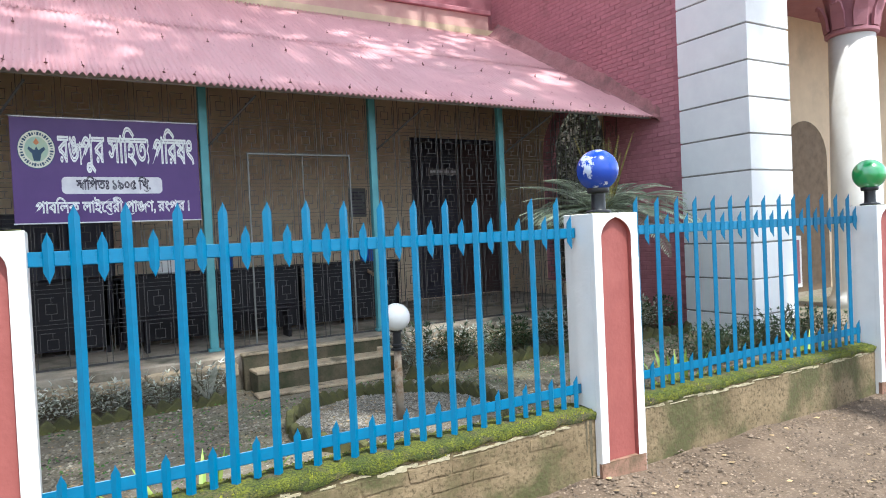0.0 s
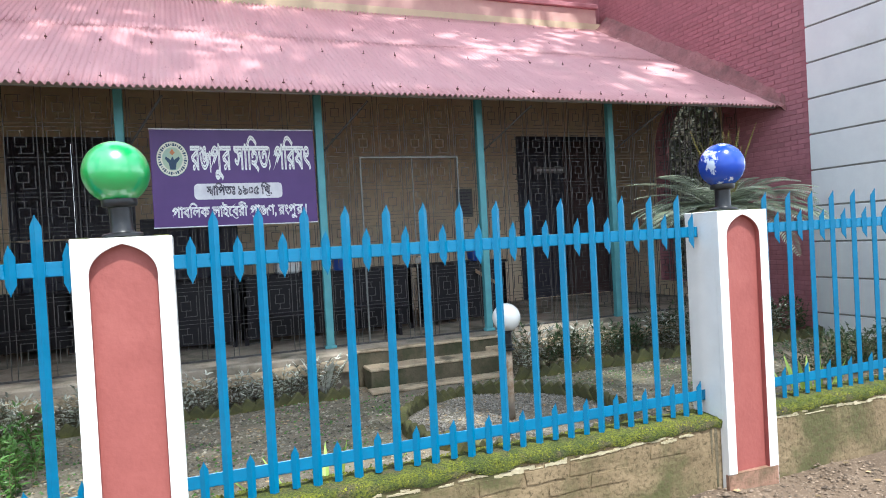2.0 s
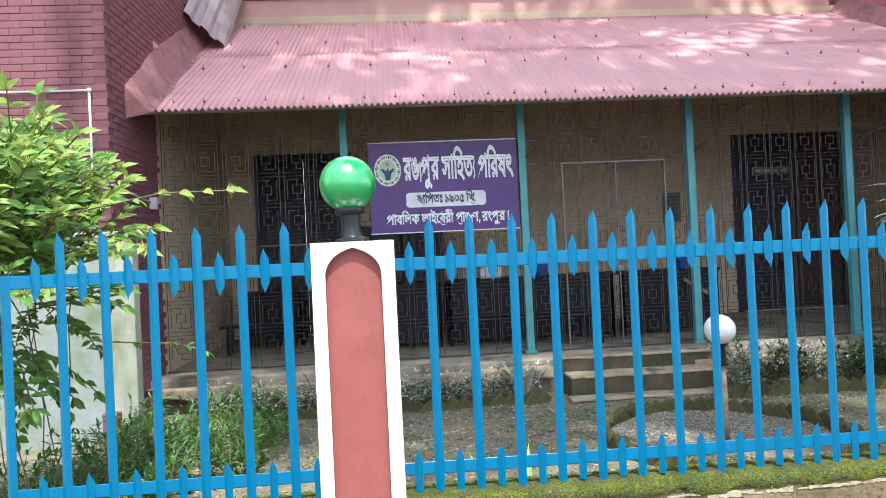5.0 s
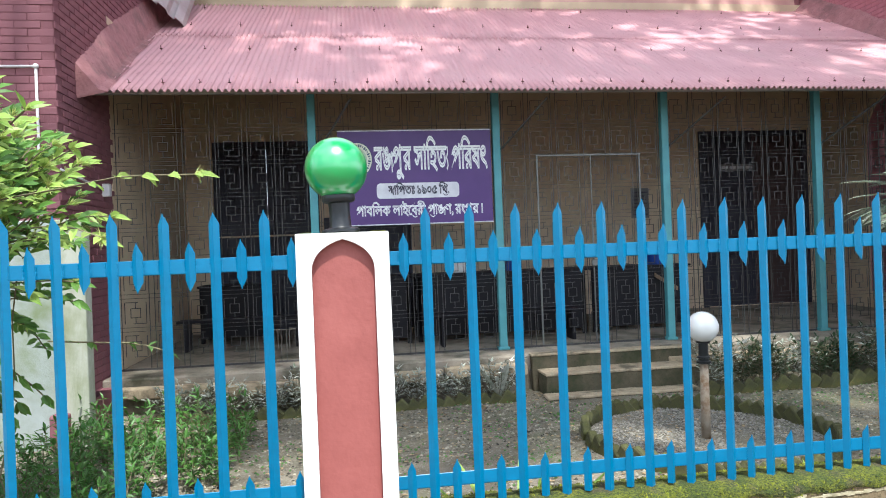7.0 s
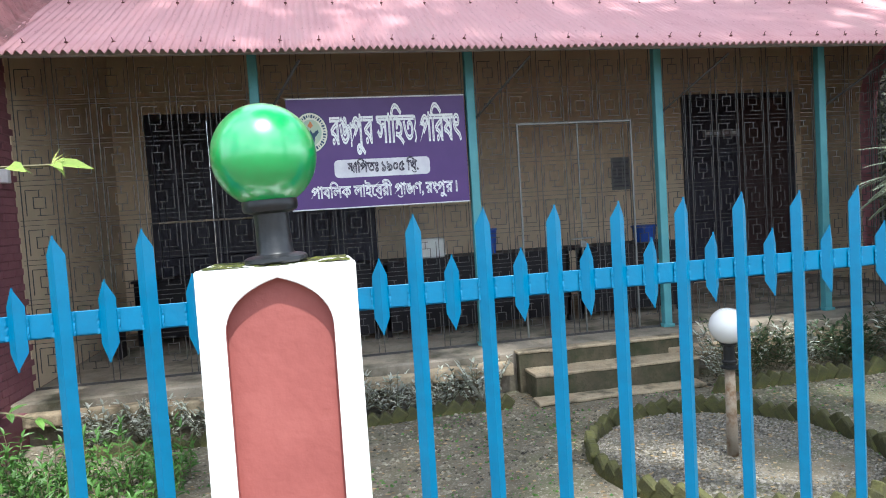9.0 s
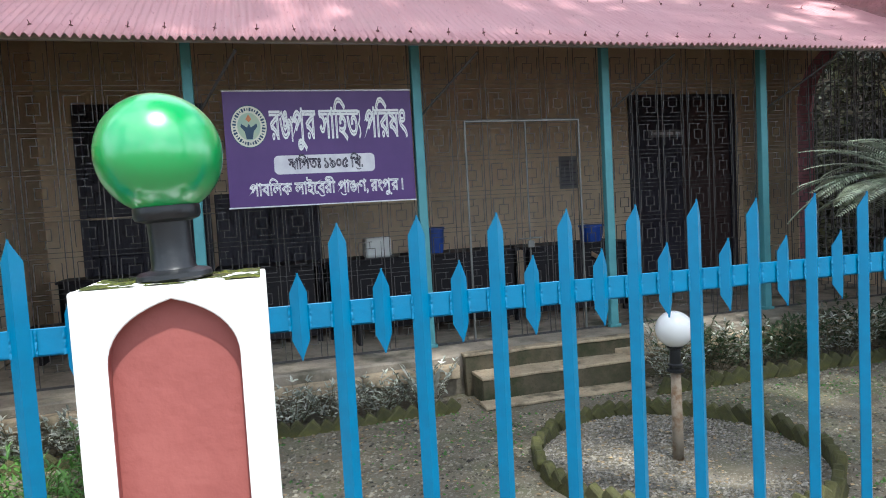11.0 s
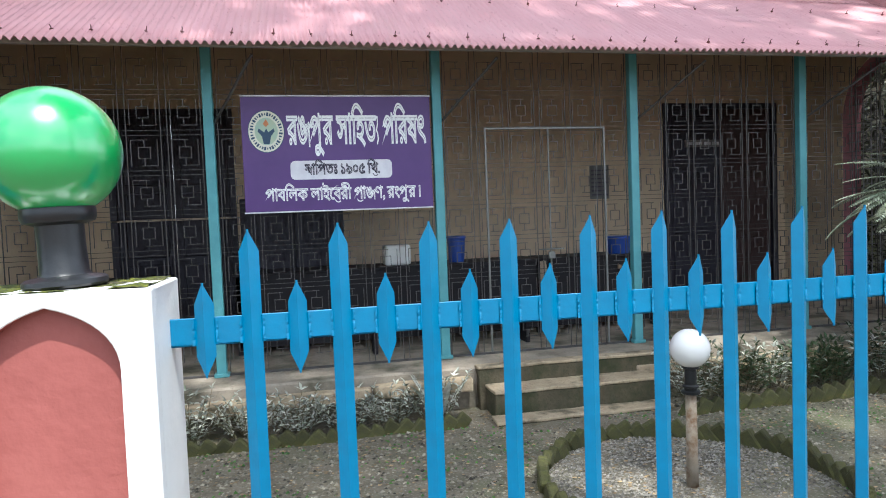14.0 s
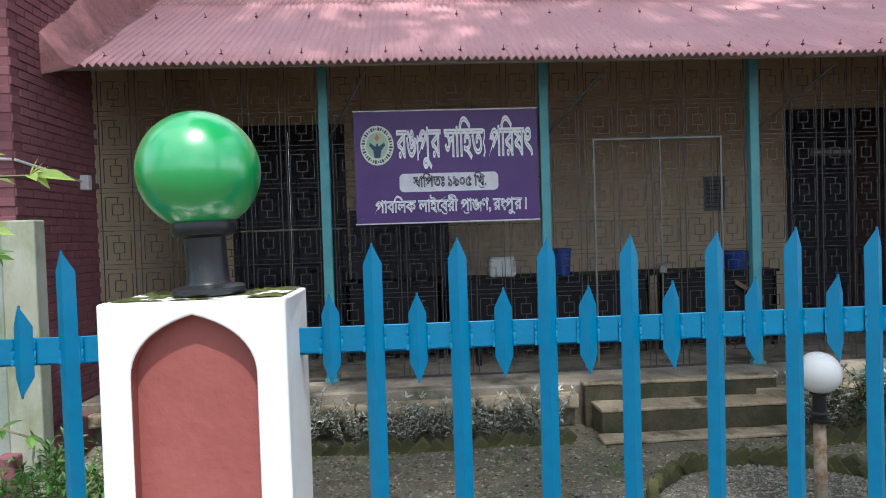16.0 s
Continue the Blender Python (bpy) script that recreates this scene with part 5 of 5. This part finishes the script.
# ---- litter, gravel, stones ----
def scatter(name, n, xr, yr, zf, size, material, label, category, flat=0.35, keep=None):
    vs, fs = [], []
    for k in range(n):
        x, y = rnd.uniform(*xr), rnd.uniform(*yr)
        if keep and not keep(x, y):
            continue
        r = size * rnd.uniform(0.4, 1.3)
        a = rnd.uniform(0, 6.28)
        z = zf(x, y)
        o = len(vs)
        for i in range(4):
            b = a + i * 1.5708 + rnd.uniform(-0.35, 0.35)
            vs.append((x + r * math.cos(b), y + r * math.sin(b) * 0.8, z + r * flat * rnd.uniform(-0.3, 0.2)))
        vs.append((x + rnd.uniform(-0.2, 0.2) * r, y + rnd.uniform(-0.2, 0.2) * r, z + r * flat * rnd.uniform(0.7, 1.3)))
        fs += [(o, o + 1, o + 4), (o + 1, o + 2, o + 4), (o + 2, o + 3, o + 4), (o + 3, o, o + 4)]
    ob = mesh_part(name, vs, fs, material)
    return tagged(ob, label, category, kind="stuff")


def soil_z(x, y):
    return (RZ + bank(x, y) if y <= 0.3 else GZ) + 0.025 * noise.noise((x * 0.8, y * 0.8, 0.3)) + 0.012 * noise.noise((x * 3, y * 3, 4.3))


scatter("gravel", 13000, (1.8, 4.0), (1.7, 3.9), lambda x, y: soil_z(x, y) + 0.004, 0.014, mat("pale_gravel", (0.27, 0.25, 0.215), 0.9, (0.12, 0.107, 0.085), 12, island=0.55), "pale gravel inside the brick ring", "gravel", 0.6, lambda x, y: (x - 2.9) ** 2 + (y - 2.8) ** 2 < 1.05)
scatter("soil_clods", 26000, (-3.0, 9.0), (0.32, 5.0), lambda x, y: soil_z(x, y), 0.019, mat("soil_clod", (0.27, 0.245, 0.19), 0.95, (0.1, 0.086, 0.06), 14, island=0.75), "small clods and stones on the garden soil", "soil", 0.6)
scatter("leaf_litter", 5000, (-3.0, 9.0), (0.32, 5.0), lambda x, y: soil_z(x, y) + 0.01, 0.018, M_DRY, "dry brown leaves scattered on the soil", "litter", 0.25)
scatter("ground_weed", 9000, (-3.0, 9.0), (0.32, 4.6), lambda x, y: soil_z(x, y) + 0.006, 0.014, M_WEED, "tiny green seedlings over the garden soil", "weeds", 0.9, lambda x, y: noise.noise((x * 1.4, y * 1.4, 8)) + rnd.gauss(0, 0.2) > 0.05 and (x - 2.9) ** 2 + (y - 2.8) ** 2 > 1.05)
M_GRIT = mat("road_grit", (0.22, 0.165, 0.12), 0.95, (0.08, 0.055, 0.036), 30, island=0.65)
scatter("road_grit", 30000, (1.0, 10.0), (-2.4, 0.05), lambda x, y: soil_z(x, y) + 0.001, 0.011, M_GRIT, "loose grit and chips on the earth road", "grit", 0.6)
scatter("road_stones", 150, (1.0, 9.5), (-0.9, 0.02), lambda x, y: soil_z(x, y) + 0.002, 0.03, M_GRIT, "small stones along the wall's foot", "stones", 0.6)
scatter("road_litter", 160, (2.0, 9.0), (-1.6, 0.0), lambda x, y: soil_z(x, y) + 0.006, 0.022, M_DRY, "dry leaves and chips along the wall's foot", "litter", 0.2)

scatter("moss_tufts", 26000, (-1.9, 8.0), (0.04, 0.29), lambda x, y: WT + 0.014 - (0.055 * rnd.random() ** 2 if y < 0.075 else 0), 0.0055, mat("moss_tuft", (0.046, 0.066, 0.004), 0.95, (0.2, 0.2, 0.012), 7, island=0.6), "loose tufts of moss along the low wall's top", "moss", 1.3)
M_CHIP = mat("bare_lime_render", (0.5, 0.44, 0.3), 0.9, (0.27, 0.23, 0.13), 14, bump=0.7, bscale=40)


def ragged(x, z, w, h, n=9):
    """Outline of a crumbled strip on the face of the low wall."""
    lo = [(x + w * i / n, 0.0555, z - h * rnd.uniform(0.2, 0.6)) for i in range(n + 1)]
    hi = [(x + w * (1 - i / n), 0.0555, z + h * rnd.uniform(0.1, 0.5)) for i in range(n + 1)]
    return lo + hi


def clear_of_pillars(x, w):
    return not any(P0 + PX * k - 0.02 < x + w and x < P0 + PX * k + PW + 0.02 for k in range(4))


for k in range(120):
    x = 0.05 + 0.075 * k + rnd.uniform(-0.04, 0.04)
    w, h, z = rnd.uniform(0.03, 0.19), rnd.uniform(0.006, 0.022), WT - 0.05 + rnd.uniform(-0.012, 0.014)
    if clear_of_pillars(x, w):
        bm = bmesh.new()
        slab(bm, ragged(x, z, w, h), (0, -0.0035 - 0.003 * rnd.random(), 0))
        part("lime_chip", bm, M_CHIP, wall, "pale bare edge of the render")
for x, w, h in ((2.845, 0.03, 0.5), (2.81, 0.02, 0.22), (3.262, 0.014, 0.16)):
    bm = bmesh.new()
    n = 12
    o = [(x + w * (0.5 - 0.5 * (i / n) ** 2) * rnd.uniform(0.6, 1.0), 0.0553, WT - 0.02 - h * i / n) for i in range(n + 1)]
    o += [(x - w * (0.5 - 0.5 * (1 - i / n) ** 2) * rnd.uniform(0.6, 1.0), 0.0553, WT - 0.02 - h * (1 - i / n)) for i in range(n + 1)]
    slab(bm, o, (0, -0.002, 0))
    part("damp_streak", bm, M_RISER, wall, "dark damp streak")
# bricks that show through the worn render
for j in range(2):
    for k in range(12):
        x, z = 0.02 + 0.262 * k + 0.13 * (j % 2), WT - 0.105 - 0.082 * j
        if rnd.random() < (0.35, 0.65)[j] or not clear_of_pillars(x, 0.25):
            continue
        bm = bmesh.new()
        o = [(0.0, -1), (0.3, -1), (0.7, -1), (1.0, -1), (1.0, 1), (0.7, 1), (0.3, 1), (0.0, 1)]
        slab(bm, [(x + 0.238 * u + rnd.uniform(-0.006, 0.006), 0.0555, z + 0.033 * v + rnd.uniform(-0.004, 0.004)) for u, v in o], (0, -0.004 - 0.003 * rnd.random(), 0))
        part("brick", bm, M_PLINTH, wall)

# foliage of the court beyond the arched opening
cv = ([], [])
for k in range(9000):
    p = Vector((rnd.uniform(9.7, 12.0), rnd.uniform(5.6, 12.5), rnd.uniform(-0.3, 4.6)))
    leaf(*cv, p, rv(1) + UP * 0.2, UP + rv(0.5), rnd.uniform(0.12, 0.25), rnd.uniform(0.05, 0.09))
court = thing("court_shrubs", label="sunlit tangled shrubs beyond the arched opening", category="shrubs", kind="stuff")
mesh_part("foliage", cv[0], cv[1], leafmat("court_leaf", (0.1, 0.115, 0.075), (0.05, 0.06, 0.035), island=0.5), court)
ag = thing("arch_grille", RX + 0.1, AY0, 0.35, "grey steel lattice filling the arched opening", "grille")
M_LATT = mat("grey_lattice_paint", (0.3, 0.3, 0.3), 0.5, (0.2, 0.2, 0.2), 10)
n = 12
for k in range(1, n):
    f = k / n
    top = AZ + 0.95 * math.sqrt(max(0.0, 1 - (2 * f - 1) ** 2)) - 0.35
    bm = bmesh.new()
    box(bm, -0.007, 0.007, (AY1 - AY0) * f - 0.007, (AY1 - AY0) * f + 0.007, 0, top)
    part("upright_bar", bm, M_LATT, ag)
for k in range(1, 24):
    z = 0.15 * k
    over_ = max(0.0, (z + 0.35 - AZ) / 0.95)
    if over_ >= 0.97:
        continue
    inset = (AY1 - AY0) / 2 * (1 - math.sqrt(1 - over_ * over_))
    bm = bmesh.new()
    box(bm, -0.015, -0.0075, inset, AY1 - AY0 - inset, z - 0.006, z + 0.006)
    part("cross_bar", bm, M_LATT, ag)

bm = bmesh.new()
box(bm, 8.0, 16.0, 13.2, 13.4, -0.6, 5.5, 0.01)
box(bm, 13.0, 13.2, 5.8, 13.199, -0.6, 5.5, 0.01)
tagged(part("wall_court", bm, M_CONC), "grey mossy wall closing the court", "wall", kind="structure")

# ---- shade tree over the road ----
tree = thing("shade_tree", 6.4, -5.5, RZ - 0.1, "tall leafy tree shading the garden and roof", "tree")
bm = bmesh.new()
tube(bm, (0, 0, 0), (0.1, 0.3, 6.5), 0.42, 0.32, 14)
tube(bm, (0.1, 0.3, 6.4), (0.0, 1.0, 12.2), 0.32, 0.2, 12)
part("trunk", bm, M_BARK, tree, smooth=True)
BRANCHES = [((0, 0.9, 11.6), (-5.5, 1.5, 15.6)), ((0, 1.0, 12.0), (-2.2, 6.0, 16.0)), ((0, 1.0, 12.1), (2.6, 6.3, 16.0)), ((0, 0.8, 11.2), (3.5, 2.0, 15.6)), ((-2.7, 1.2, 13.6), (-8.0, 6.0, 16.2)), ((-1.1, 3.4, 14.0), (-4.8, 9.5, 16.4)), ((1.4, 3.7, 14.0), (0.5, 9.8, 16.4))]
for a, b in BRANCHES:
    bm = bmesh.new()
    tube(bm, a, b, 0.13, 0.035, 8)
    part("limb", bm, M_BARK, tree, smooth=True)
tv = ([], [])
for k in range(19000):
    p = Vector((rnd.uniform(-9.0, 4.6), rnd.uniform(-0.5, 11.2), 16.1 + rnd.gauss(0, 0.35)))
    edge = 0.3 * max(0.0, 0.9 - p.y) + 0.3 * max(0.0, -5.2 - p.x) * max(0.0, 3.2 - p.y)
    if noise.noise((p.x * 0.62 + 3.0, p.y * 0.62, 0.4)) + 0.45 * noise.noise((p.x * 1.9, p.y * 1.9, 2.4)) < -0.2 + rnd.gauss(0, 0.3) + edge + (0.16 if p.y < 3.9 else 0.0):
        continue
    leaf(*tv, p, Vector((rnd.uniform(-1, 1), rnd.uniform(-1, 1), rnd.uniform(-0.45, 0.2))), UP + rv(0.35), rnd.uniform(0.28, 0.48), rnd.uniform(0.14, 0.24))
mesh_part("crown", tv[0], tv[1], M_TREE, tree)
